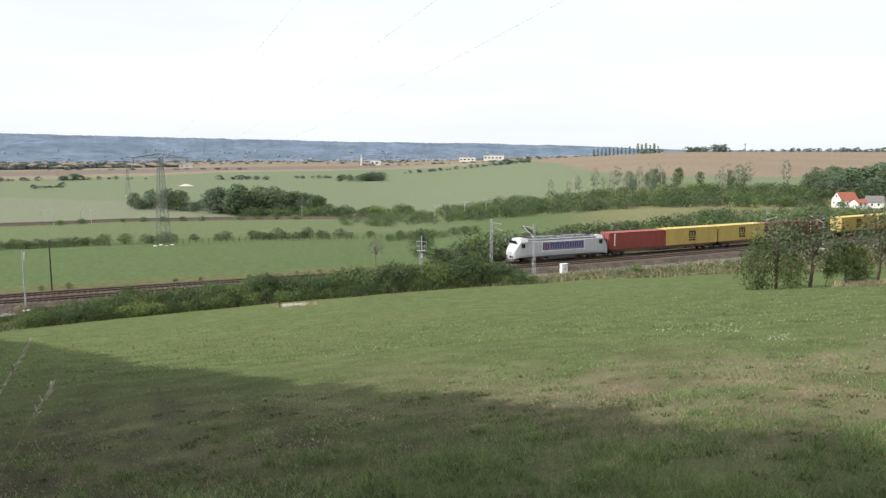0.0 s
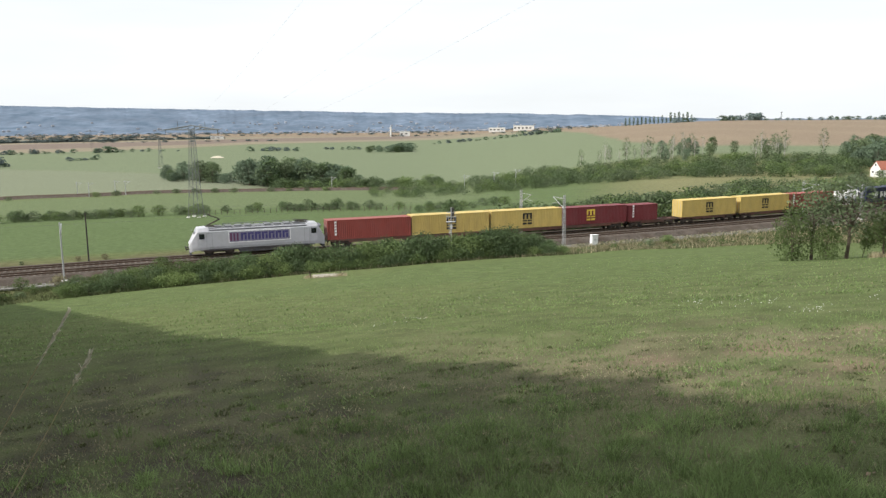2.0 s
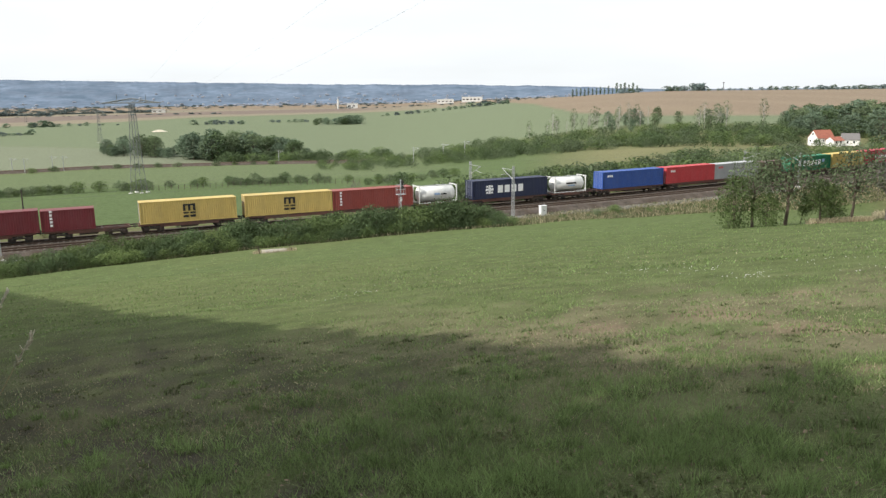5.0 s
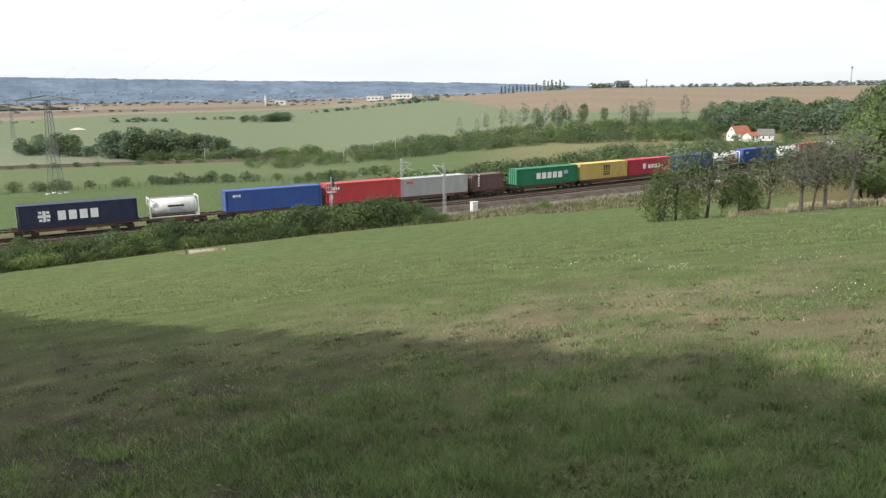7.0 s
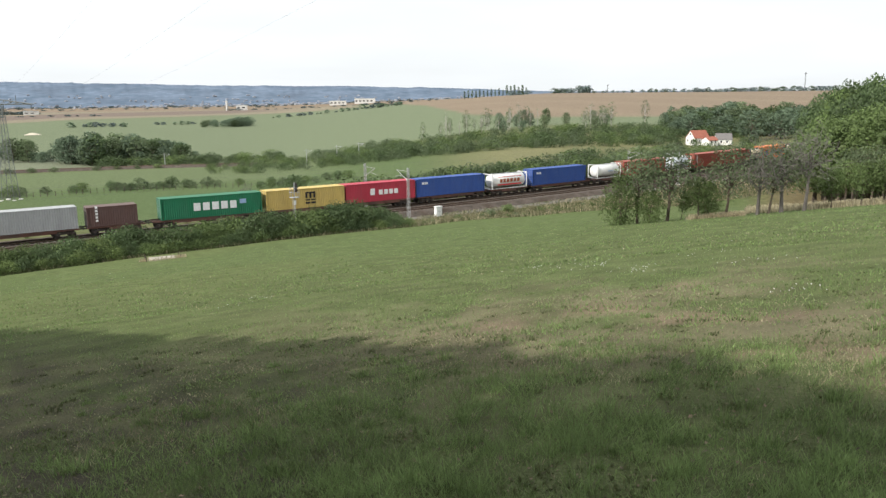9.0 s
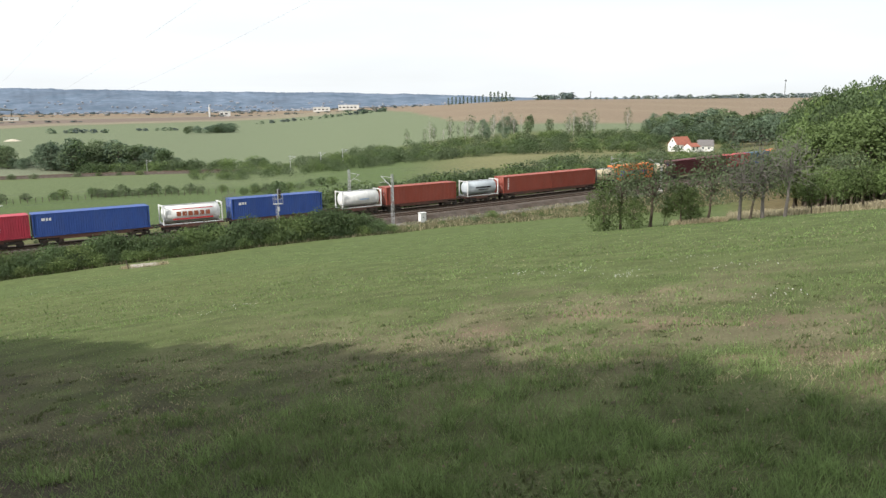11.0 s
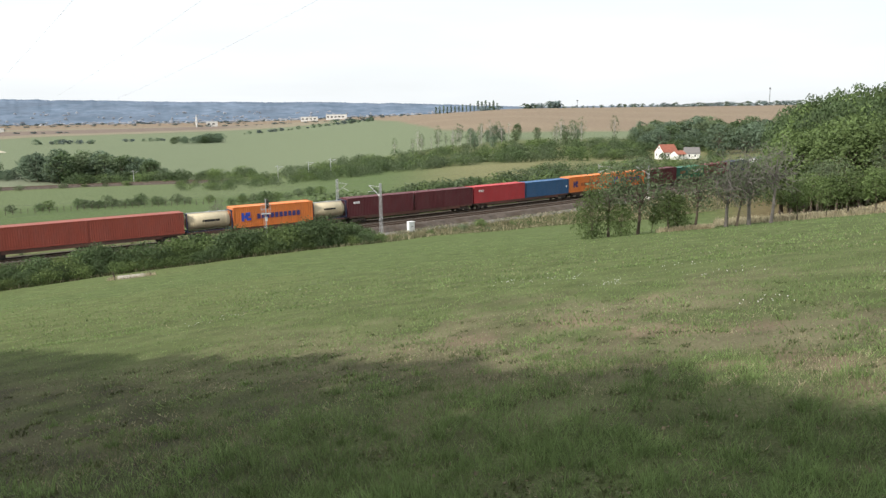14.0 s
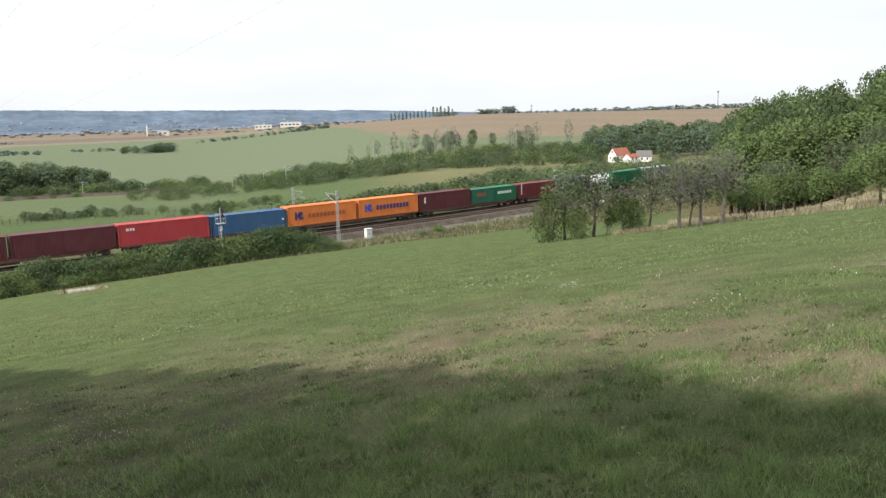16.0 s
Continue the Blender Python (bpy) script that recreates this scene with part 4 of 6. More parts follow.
for k, (mt, hh) in enumerate(((M_LEAF_DARK, 3.0), (M_LEAF, 2.8), (M_LEAF_YELLOW, 2.6), (M_LEAF_DARK, 3.3))):
    plant_template("bush%d" % k, "bush", hh, 2.1, 2000, 0.18, mt, 0.07, 18, -0.14, category="bush")
for k, mt in enumerate((M_LEAF_GREY, M_LEAF, M_LEAF_DRY)):
    plant_template("shrub%d" % k, "bush", 2.2, 1.3, 600, 0.2, mt, 0.05, 11, -0.12, category="bush")
for k, mt in enumerate((M_LEAF, M_LEAF_DARK, M_LEAF_GREY)):
    plant_template("mid%d" % k, "bush", 5.0, 3.2, 760, 0.45, mt, 0.12, 16, -0.12, category="bush")
for k, mt in enumerate((M_LEAF_FAR, M_LEAF_DARK, M_LEAF_GREY, M_LEAF_FAR)):
    plant_template("tall%d" % k, "tree", 15.0, 5.0, 1000, 0.85, mt, 0.3, 22, -0.03)
plant_template("birch0", "tree", 13.0, 2.6, 300, 0.5, M_LEAF_GREY, 0.17, 20, 0.12, twigs=2, shell=0.1, wood=M_BIRCH)
plant_template("birch1", "tree", 14.0, 2.4, 70, 0.45, M_LEAF_GREY, 0.17, 20, 0.15, twigs=4, shell=0.1, wood=M_BIRCH)
plant_template("poplar", "tree", 18.0, 2.4, 420, 1.2, M_LEAF_FAR, 0.3, 18, 0.08)
for k, mt in enumerate((M_LEAF_HAZED, M_LEAF_FAR)):
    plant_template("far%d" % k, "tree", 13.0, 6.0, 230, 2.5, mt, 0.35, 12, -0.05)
plant_template("oak0", "tree", 14.0, 5.2, 3000, 0.46, M_LEAF, 0.3, 26, 0.12)
plant_template("oak1", "tree", 15.0, 5.0, 3000, 0.46, M_LEAF_DARK, 0.3, 26, 0.10)
plant_template("oak2", "tree", 13.0, 4.6, 2800, 0.44, M_LEAF_DARK, 0.28, 24, 0.10)
plant_template("fruit0", "fruit_tree", 4.9, 2.0, 2600, 0.17, M_LEAF, 0.13, 18, 0.22, twigs=1)
plant_template("fruit1", "fruit_tree", 5.2, 1.9, 1500, 0.16, M_LEAF_GREY, 0.12, 18, 0.24, twigs=3)
plant_template("thicket", "bush", 4.3, 1.8, 3000, 0.17, M_LEAF, 0.09, 20, -0.14, category="bush", twigs=1)
plant_template("dead0", "fruit_tree", 6.0, 2.4, 700, 0.15, M_LEAF_GREY, 0.17, 26, 0.26, bare=True, twigs=6, shell=0.3)
plant_template("dead1", "fruit_tree", 6.3, 2.1, 220, 0.16, M_LEAF_GREY, 0.15, 24, 0.30, bare=True, twigs=6, shell=0.3)
plant_template("bank0", "tree", 10.0, 2.9, 750, 0.95, M_LEAF_DARK, 0.25, 24, 0.03, shell=0.2)
plant_template("bank1", "tree", 10.0, 3.0, 750, 0.95, M_LEAF, 0.25, 24, 0.03, shell=0.2)
plant_template("young", "fruit_tree", 3.9, 1.7, 2200, 0.17, M_LEAF, 0.09, 15, 0.2)

# hedge on the near side of the line
for az in np.arange(-29.0, 5.8, 0.62):
    x, y = beside(az + 0.3 * RNG.random(), -9.8 - 3.2 * RNG.random())
    big = float(np.interp(az, [-29, -26, -22, -14, -6, 1, 3.5, 6], [0.62, 0.85, 1.1, 1.35, 1.45, 1.7, 1.6, 0.8])) + 0.3 * (RNG.random() - 0.5)
    plant("bush%d" % RNG.integers(4), x, y, big, "dense dark green hedge bush beside the railway", group="hedge beside the line")
for az in np.arange(-28.5, 6.8, 1.1):
    x, y = beside(az, -13.4 - 0.9 * RNG.random())
    plant("bush%d" % RNG.integers(4), x, y, 0.6 + 0.3 * RNG.random(), "low green bush at the meadow's edge", group="hedge beside the line", wide=1.25)
for az in np.arange(-31.5, -3.0, 2.3):
    x, y = beside(az, -8.2)
    plant("shrub%d" % RNG.integers(3), x, y, 0.5 + 0.35 * RNG.random(), "scrubby bush on the railway verge", group="verge bushes")
for az in np.arange(-34.0, -26.0, 0.8):
    x, y = beside(az, -9.0 - 3.5 * RNG.random())
    plant("shrub%d" % RNG.integers(2), x, y, 0.35 + 0.3 * RNG.random(), "low scrubby bush on the railway verge", group="verge bushes", wide=1.6)
for az in np.arange(5.5, 23.0, 0.62):
    x, y = beside(az, -8.6 - 5.5 * RNG.random())
    plant("shrub%d" % RNG.integers(3), x, y, 0.25 + 0.38 * RNG.random() ** 2, "low scrubby bush on the railway verge", group="verge bushes", wide=1.3)
x, y = beside(14.2, -9.5)
plant("bush1", x, y, 0.62, "rounded green bush on the railway verge", group="verge bushes", wide=1.1)
# trees and bushes beyond the line
x, y = beside(-1.6, 12)
plant("oak2", x, y, 0.46, "round yellow-green tree beyond the line", wide=1.0)
x, y = beside(-5.0, 11)
plant("dead1", x, y, 0.85, "thin half-bare tree beyond the line")
x, y = beside(-22.6, -8.0)
plant("fruit0", x, y, 0.75, "small tree above the hedge by the line")
for az in np.arange(-0.5, 32.0, 0.33):
    x, y = beside(az + 0.3 * RNG.random(), 8.5 + (8 + 0.45 * max(0, az)) * RNG.random())
    plant("mid%d" % RNG.integers(3), x, y, (0.65 + 0.5 * RNG.random()) * (0.7 if az < 4 else 1.0 if az < 22 else 0.8), "bush in the scrub beyond the line", group="scrub beyond the line", wide=1.05)
for k in range(230):
    az = 2 + 27 * RNG.random()
    x, y = beside(az, 10 + (12 + 1.3 * az) * RNG.random() ** 1.3)
    mass("valley_scrub", "mid%d" % RNG.integers(3), x, y, 0.45 + 0.45 * RNG.random(), 1.3)
for az in np.arange(-33, -6, 1.7):
    x, y = beside(az, 9.0)
    if RNG.random() < 0.5:
        plant("shrub%d" % RNG.integers(3), x, y, 0.3 + 0.25 * RNG.random(), "low bush on the railway verge", group="verge bushes")
# broken hedge in the valley field
for az in np.arange(-33.5, -3.0, 0.45):
    dense = 0.9 if az < -24 or -21.5 < az < -19.5 or -14.5 < az < -10 else 0.32
    if RNG.random() < dense:
        x, y = polar(az + 0.2 * RNG.random(), 291 + 5 * RNG.random() - 0.25 * (az + 20))
        plant("mid%d" % RNG.integers(3), x, y, 0.55 + 0.40 * RNG.random(), "bush of a broken field hedge", group="field hedge", wide=1.15)
for az in np.arange(-4, 3, 0.8):
    x, y = polar(az, 262 + 8 * RNG.random())
    plant("mid%d" % RNG.integers(3), x, y, 0.5 + 0.25 * RNG.random(), "bush of a broken field hedge", group="field hedge", wide=1.2)
# verge of the second line
for az in np.arange(-33, -7, 1.3):
    if RNG.random() < 0.6:
        x, y = polar(az, 462 + 5 * RNG.random())
        plant("mid%d" % RNG.integers(3), x, y, 0.35 + 0.35 * RNG.random(), "bush beside the second line", group="scrub by the second line", wide=1.5)
# large copse in the fields
for k in range(85):
    az = -22.3 + 14.2 * RNG.random()
    r = 498 + 48 * RNG.random() + 14 * max(0, -15 - az)
    big = float(np.interp(az, [-22.5, -21, -19, -17.5, -15, -12.5, -10.5, -8], [0.65, 0.85, 1.1, 1.05, 1.3, 1.2, 0.95, 0.6])) * (0.7 + 0.4 * RNG.random())
    x, y = polar(az, r)
    if k < 50:
        plant("tall%d" % RNG.integers(4), x, y, big, "broad tree of a copse between the fields", group="copse trees", wide=1.15)
    else:
        mass("copse_undergrowth", "tall%d" % RNG.integers(4), x, y, 0.55 * big, 1.7)
for k in range(70):
    az = -14.5 + 12.0 * RNG.random()
    x, y = polar(az, 480 + 16 * RNG.random())
    big = 0.7 + 0.8 * RNG.random()
    mass("copse_undergrowth", "mid%d" % RNG.integers(3), x, y, big, 1.4)
# scrub belt in the valley
for k in range(540):
    az = -7.5 + 38 * RNG.random()
    r = float(np.interp(az, [-7, 4, 10, 16, 22, 30], [372, 350, 318, 305, 325, 372])) + 115 * RNG.random()
    if az < 4 and RNG.random() < 0.3:
        continue
    if 25.3 < az < 31.0 and r < 390:
        continue
    x, y = polar(az, r)
    big = (0.6 + 0.7 * RNG.random()) * (0.75 if az < 0 else 1.0)
    mass("valley_scrub", "mid%d" % RNG.integers(3), x, y, big, 1.25)
for k in range(38):
    az = 7.5 + 16.5 * RNG.random()
    x, y = polar(az, 452 + 40 * RNG.random())
    plant("birch%d" % RNG.integers(2), x, y, 0.7 + 0.5 * RNG.random(), "slender grey-green tree above the scrub", group="slender trees")
for k in range(16):
    az = 13 + 14 * RNG.random()
    x, y = polar(az, 440 + 60 * RNG.random())
    plant("tall%d" % RNG.integers(4), x, y, 0.45 + 0.3 * RNG.random(), "tree above the valley scrub", group="valley trees", wide=0.85)
for k in range(70):
    az = 25.5 + 11 * RNG.random()
    x, y = polar(az, 400 + 130 * RNG.random())
    mass("valley_scrub", "tall%d" % RNG.integers(4), x, y, (0.45 + 0.3 * RNG.random()) * (0.75 if az < 28 else 1.0), 1.7)
for k in range(66):
    az = 25.0 + 13 * RNG.random()
    x, y = polar(az, 380 + 150 * RNG.random())
    if abs(az - 28.3) < 2.2 and math.hypot(x, y) < 392:
        continue
    plant("tall%d" % RNG.integers(4), x, y, (0.62 + 0.38 * RNG.random()) * float(np.interp(az, [25, 27, 29, 38], [0.6, 0.8, 1.0, 1.05])), "tree of the wood behind the house", group="wood behind the house", wide=1.3)
# small copse on the green slope and rows of field trees
for k in range(20):
    az = -7.7 + 3.2 * RNG.random()
    x, y = polar(az, 1120 + 60 * RNG.random())
    mass("field_edge_trees", "tall%d" % RNG.integers(4), x, y, (0.55 + 0.35 * RNG.random()) * (0.75 + 0.12 * (az + 7.7)), 1.9)
for a0, a1, r0, r1, n, s in ((-32.8, -31.6, 900, 920, 6, 1.1), (-28.0, -26.0, 1010, 1040, 7, 0.6), (-32, -27.5, 1290, 1320, 11, 0.9), (-26.5, -24.5, 1290, 1300, 6, 1.0), (-24.5, -21.0, 1330, 1300, 6, 0.6),
                          (-16.5, -12.5, 1260, 1230, 9, 0.75), (-11.0, -5.0, 1290, 1260, 12, 0.7), (-3.0, 6.5, 1500, 1620, 22, 0.75), (3.5, 6.5, 1700, 1750, 10, 1.0),
                          (-33, -25, 2150, 2200, 34, 1.5), (-25.5, -18, 2300, 2350, 36, 1.3), (-33, -2, 2900, 3000, 34, 1.0), (-6, 9.5, 2500, 2400, 22, 0.9), (-33, 12, 3350, 3400, 70, 1.0), (-33, -22, 2600, 2750, 30, 1.5), (-33, 9, 3560, 3640, 90, 1.25), (-27, -14, 2050, 2000, 18, 0.7)):
    for k in range(n):
        f = (k + RNG.random()) / n
        x, y = polar(a0 + (a1 - a0) * f, r0 + (r1 - r0) * f + 8 * RNG.random())
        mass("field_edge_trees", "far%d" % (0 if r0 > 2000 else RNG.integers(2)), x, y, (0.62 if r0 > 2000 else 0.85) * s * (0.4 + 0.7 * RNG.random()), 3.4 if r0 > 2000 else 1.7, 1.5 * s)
for az in np.arange(11.0, 15.7, 0.28):
    x, y = polar(az, 1560 + 30 * RNG.random())
    plant("poplar", x, y, (0.75 + 0.35 * RNG.random()) * (0.9 if az < 14 else 1.1), "slim poplar on the hilltop", group="hilltop trees")
for a0, a1, n, s in ((14.2, 15.7, 6, 0.75), (17.4, 18.8, 7, 0.75), (19.2, 19.9, 5, 1.05), (20.0, 24.5, 12, 0.42), (24.0, 27.5, 12, 0.5), (27.2, 36.0, 44, 0.62)):
    for k in range(n):
        x, y = polar(a0 + (a1 - a0) * (k + RNG.random()) / n, 1480 + 60 * RNG.random())
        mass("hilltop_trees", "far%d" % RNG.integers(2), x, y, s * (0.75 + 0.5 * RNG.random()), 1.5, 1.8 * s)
# wooded hillside
for k in range(114):
    az = 35.0 + 12.5 * RNG.random()
    back = k % 3
    r = (120, 145, 168)[back] + 24 * RNG.random() + 2.0 * max(0, 39 - az) ** 1.4
    x, y = polar(az, r)
    if abs(float(line_offset(x, y)) - 1) < 11:
        continue
    crest = np.interp(az, [35.0, 36.3, 38.7, 41.0, 42.0, 44.0, 53.0], [-0.6, -0.1, 0.5, 0.85, 1.3, 1.85, 2.9]) - (1.9, 0.8, 0.0)[back] * (0.7 + 0.6 * RNG.random())
    high = 1.02 * (17.3 + r * math.tan(radians(crest)) - ground_z(x, y))
    s = min(1.75, max(0.4, high / 14.0))
    # front row always gets the lighter leaf colour, standing in for sunlight
    plant("oak%d" % (0 if back == 0 else RNG.integers(3)), x, y, s, "broad-leaved tree of the wooded hillside", group="wooded hillside", wide=min(1.35, 1.0 / s))
for k in range(16):
    az = 36.5 + 10 * RNG.random()
    x, y = polar(az, 88 + 22 * RNG.random())
    plant("fruit%d" % RNG.integers(2), x, y, 0.9 + 0.5 * RNG.random(), "green tree on the meadow's upper edge", group="orchard trees")
# old orchard row on the meadow
for az, r, key, s, wide, label in ((22.5, 57.5, "thicket", 0.95, 0.75, "leafy green thicket at the end of the tree row"), (23.7, 58.5, "fruit1", 1.02, 0.9, "thin brownish tree in the old orchard row"),
                                   (24.6, 58.0, "thicket", 0.62, 0.9, "low leafy bush in the old orchard row"), (25.75, 59.0, "fruit1", 1.02, 1.1, "fruit tree with thin grey-green leaves"),
                                   (26.7, 60.0, "young", 0.72, 0.7, "young green tree in the orchard row"), (27.95, 59.0, "fruit0", 0.86, 0.95, "leafy fruit tree in the orchard row"),
                                   (28.5, 60.5, "thicket", 0.70, 0.8, "leafy bush in the orchard row"), (29.7, 60.0, "fruit1", 0.98, 0.95, "half-bare fruit tree with a dark trunk"),
                                   (31.8, 60.0, "dead0", 1.0, 0.95, "old fruit tree with bare grey crown"), (32.5, 60.5, "fruit1", 0.95, 0.8, "half-bare fruit tree in the orchard row"),
                                   (33.3, 60.5, "dead0", 1.02, 1.0, "old fruit tree with bare grey crown"), (34.7, 61.0, "dead1", 1.0, 1.0, "tall bare grey fruit tree"),
                                   (36.3, 64.0, "young", 0.95, 1.0, "rounded green young fruit tree"), (38.0, 65.0, "young", 1.05, 1.1, "rounded green young fruit tree"),
                                   (39.3, 66.0, "fruit0", 0.92, 1.1, "leafy fruit tree in the orchard row"), (40.9, 65.0, "young", 1.08, 1.1, "rounded green young fruit tree"),
                                   (42.2, 66.0, "young", 1.12, 1.1, "rounded green young fruit tree"), (44.4, 64.0, "fruit0", 1.2, 1.1, "large leafy fruit tree on the meadow")):
    x, y = polar(az, r)
    plant(key, x, y, s, label, group="old orchard row", wide=wide, tilt=0.0 if key == "thicket" else 9.0)
# unseen wood inferred from the shade on the slope, its tops traced back from the edge
SHADE = ((-34.0, 108.0), (-32.0, 92.0), (-28.6, 60.5), (-25.0, 40.0), (-21.8, 29.0), (-18.0, 23.6), (-14.5, 18.9), (-10.5, 16.4), (-6.5, 14.6), (-2.0, 13.1), (2.5, 12.0),
         (7.0, 10.6), (11.0, 9.9), (15.0, 9.3), (19.0, 8.8), (22.8, 8.3), (29.0, 7.8), (34.5, 7.1), (41.0, 6.6), (45.6, 6.15), (60.0, 5.6), (80.0, 5.2), (105.0, 5.2), (125.0, 6.5), (140.0, 9.0))
_edge = np.array([polar(a, r) for a, r in SHADE])
_run = np.concatenate([[0], np.cumsum(np.hypot(*np.diff(_edge, axis=0).T))])


def shade_edge(f):
    return float(np.interp(f * _run[-1], _run, _edge[:, 0])), float(np.interp(f * _run[-1], _run, _edge[:, 1]))


def near_reach(f):
    """How far along the sun's way the front of the wood stands; nearer on the left to darken the shade."""
    x, y = shade_edge(f)
    return float(np.interp(math.degrees(math.atan2(x, y)), [-4.0, 16.0], [15.0, 24.0]))


for row, (more, low) in enumerate(((0.0, 0.2), (4.5, 0.6), (10.0, 1.0), (17.0, 1.5), (26.0, 2.0))):
    for k in range(56):
        x, y = shade_edge(k / 55)
        top = Vector((x, y, ground_z(x, y))) + sun_way * (near_reach(k / 55) + more)
        high = 0.95 * (top.z - low - ground_z(top.x, top.y)) - 1.0 + 0.15 * (RNG.random() - 0.5)
        if row == 0 and k % 3 == 0:
            plant("bank%d" % (k // 3 % 2), top.x, top.y, high / 10.0, "tall dense tree of a wooded bank", group="wood behind the viewer", wide=9.6 / high)
        else:
            mass("wood_behind_the_viewer", "bank%d" % (k % 2), top.x, top.y, high / 10.0, 11.0 / high)

for k in range(40):      # unseen trees added behind, to keep sky light off the near slope
    a = 150 + 100 * (k + RNG.random()) / 40
    x, y = polar(a, 10.5 + 9 * RNG.random() if a < 222 else 13.0 + 6 * RNG.random())
    mass("wood_behind_the_viewer", "bank%d" % (k % 2), x, y, 1.25 + 0.4 * RNG.random() if a < 222 else 0.9, 0.95)


def shade_canopy(n):
    """Unseen foliage added along the shade edge's sun plane to close it, with a slightly uneven top."""
    rng = np.random.default_rng(5)
    u = rng.random(n) * _run[-1]
    x, y = np.interp(u, _run, _edge[:, 0]), np.interp(u, _run, _edge[:, 1])
    z = height(x, y)
    uneven = 0.14 * np.sin(u * 1.9) + 0.1 * np.sin(u * 4.3 + 1) + 0.08 * np.sin(u * 9.1 + 2)
    p = np.stack([x, y, z], 1) + np.array(sun_way) * (np.interp(np.degrees(np.arctan2(x, y)), [-4.0, 16.0], [13.0, 21.0]) + 6 * rng.random(n))[:, None]
    p[:, 2] -= 0.15 + uneven + 10.0 * rng.random(n) ** 1.25
    a = rng.normal(size=(n, 3))
    a /= np.linalg.norm(a, axis=1)[:, None]
    b = np.cross(a, rng.normal(size=(n, 3)))
    b /= np.linalg.norm(b, axis=1)[:, None]
    s = (0.22 + 0.2 * rng.random(n))[:, None]
    return np.stack([p - a * s, p - b * s * 0.6, p + a * s, p + b * s * 0.6], 1)


MASSES.setdefault(("wood_behind_the_viewer", M_LEAF_DARK.name), []).append(shade_canopy(44000))


for (name, material), rows in MASSES.items():
    what = {"copse_undergrowth": ("dense undergrowth below the trees of a copse", "undergrowth"), "valley_scrub": ("tangled grey-green scrub filling the valley", "scrub"), "field_edge_trees": ("far rows of trees along the field edges", "trees"),
            "hilltop_trees": ("far dark trees along the hilltop", "trees"), "wood_behind_the_viewer": ("dense leafy wood on the bank", "wood")}[name]
    tagged(quads(name, np.concatenate(rows), bpy.data.materials[material]), what[0], what[1], kind="stuff")


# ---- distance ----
# the blue of distance haze is part of the ridge's base colours
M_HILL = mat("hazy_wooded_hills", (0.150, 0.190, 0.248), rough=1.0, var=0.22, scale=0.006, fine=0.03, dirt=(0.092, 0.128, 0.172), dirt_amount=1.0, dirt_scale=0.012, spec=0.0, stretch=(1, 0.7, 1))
# walls and roofs carry the same haze tint in their colours
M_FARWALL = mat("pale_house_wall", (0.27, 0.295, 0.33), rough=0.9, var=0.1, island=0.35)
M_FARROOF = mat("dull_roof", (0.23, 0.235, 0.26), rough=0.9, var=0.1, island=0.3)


def make_hills():
    az = np.radians(np.arange(-70, 75, 0.12))
    deg = np.degrees(az)
    crest = np.interp(deg, [-70, -31.7, -15.7, -9.8, 8.0, 10.7, 18, 75], [1.0, 1.21, 0.92, 0.78, 0.5, 0.36, 0.1, -0.1])
    crest = crest + np.array([0.07 * noise.noise((q * 0.22, 1.0, 0.0)) + 0.035 * noise.noise((q * 1.1, 7.0, 0.0)) + 0.03 * noise.noise((q * 3.7, 3.0, 0.0)) + 0.03 * noise.noise((q * 9.0, 5.0, 0.0)) for q in deg])
    rows = []
    for r, f in ((3650, -0.03), (3900, 0.12), (4150, 0.38), (4350, 0.62), (4550, 0.86), (4750, 1.0), (4900, 0.9)):
        base = -29.0
        z = base + f * (17.3 + 4750 * np.tan(np.radians(crest)) - base) + 5 * np.array([noise.noise((q * 0.6, r * 0.004, 3.0)) for q in deg]) * (0.05 < f < 0.9)
        rows.append(np.stack([r * np.sin(az), r * np.cos(az), z], 1))
    v = np.concatenate(rows)
    n = len(az)
    i = (np.arange(len(rows) - 1)[:, None] * n + np.arange(n - 1)[None, :]).ravel()
    me = bpy.data.meshes.new("backdrop")
    me.from_pydata(v.tolist(), [], np.stack([i, i + 1, i + n + 1, i + n], 1).tolist())
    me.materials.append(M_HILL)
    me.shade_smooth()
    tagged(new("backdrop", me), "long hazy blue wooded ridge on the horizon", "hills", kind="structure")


make_hills()


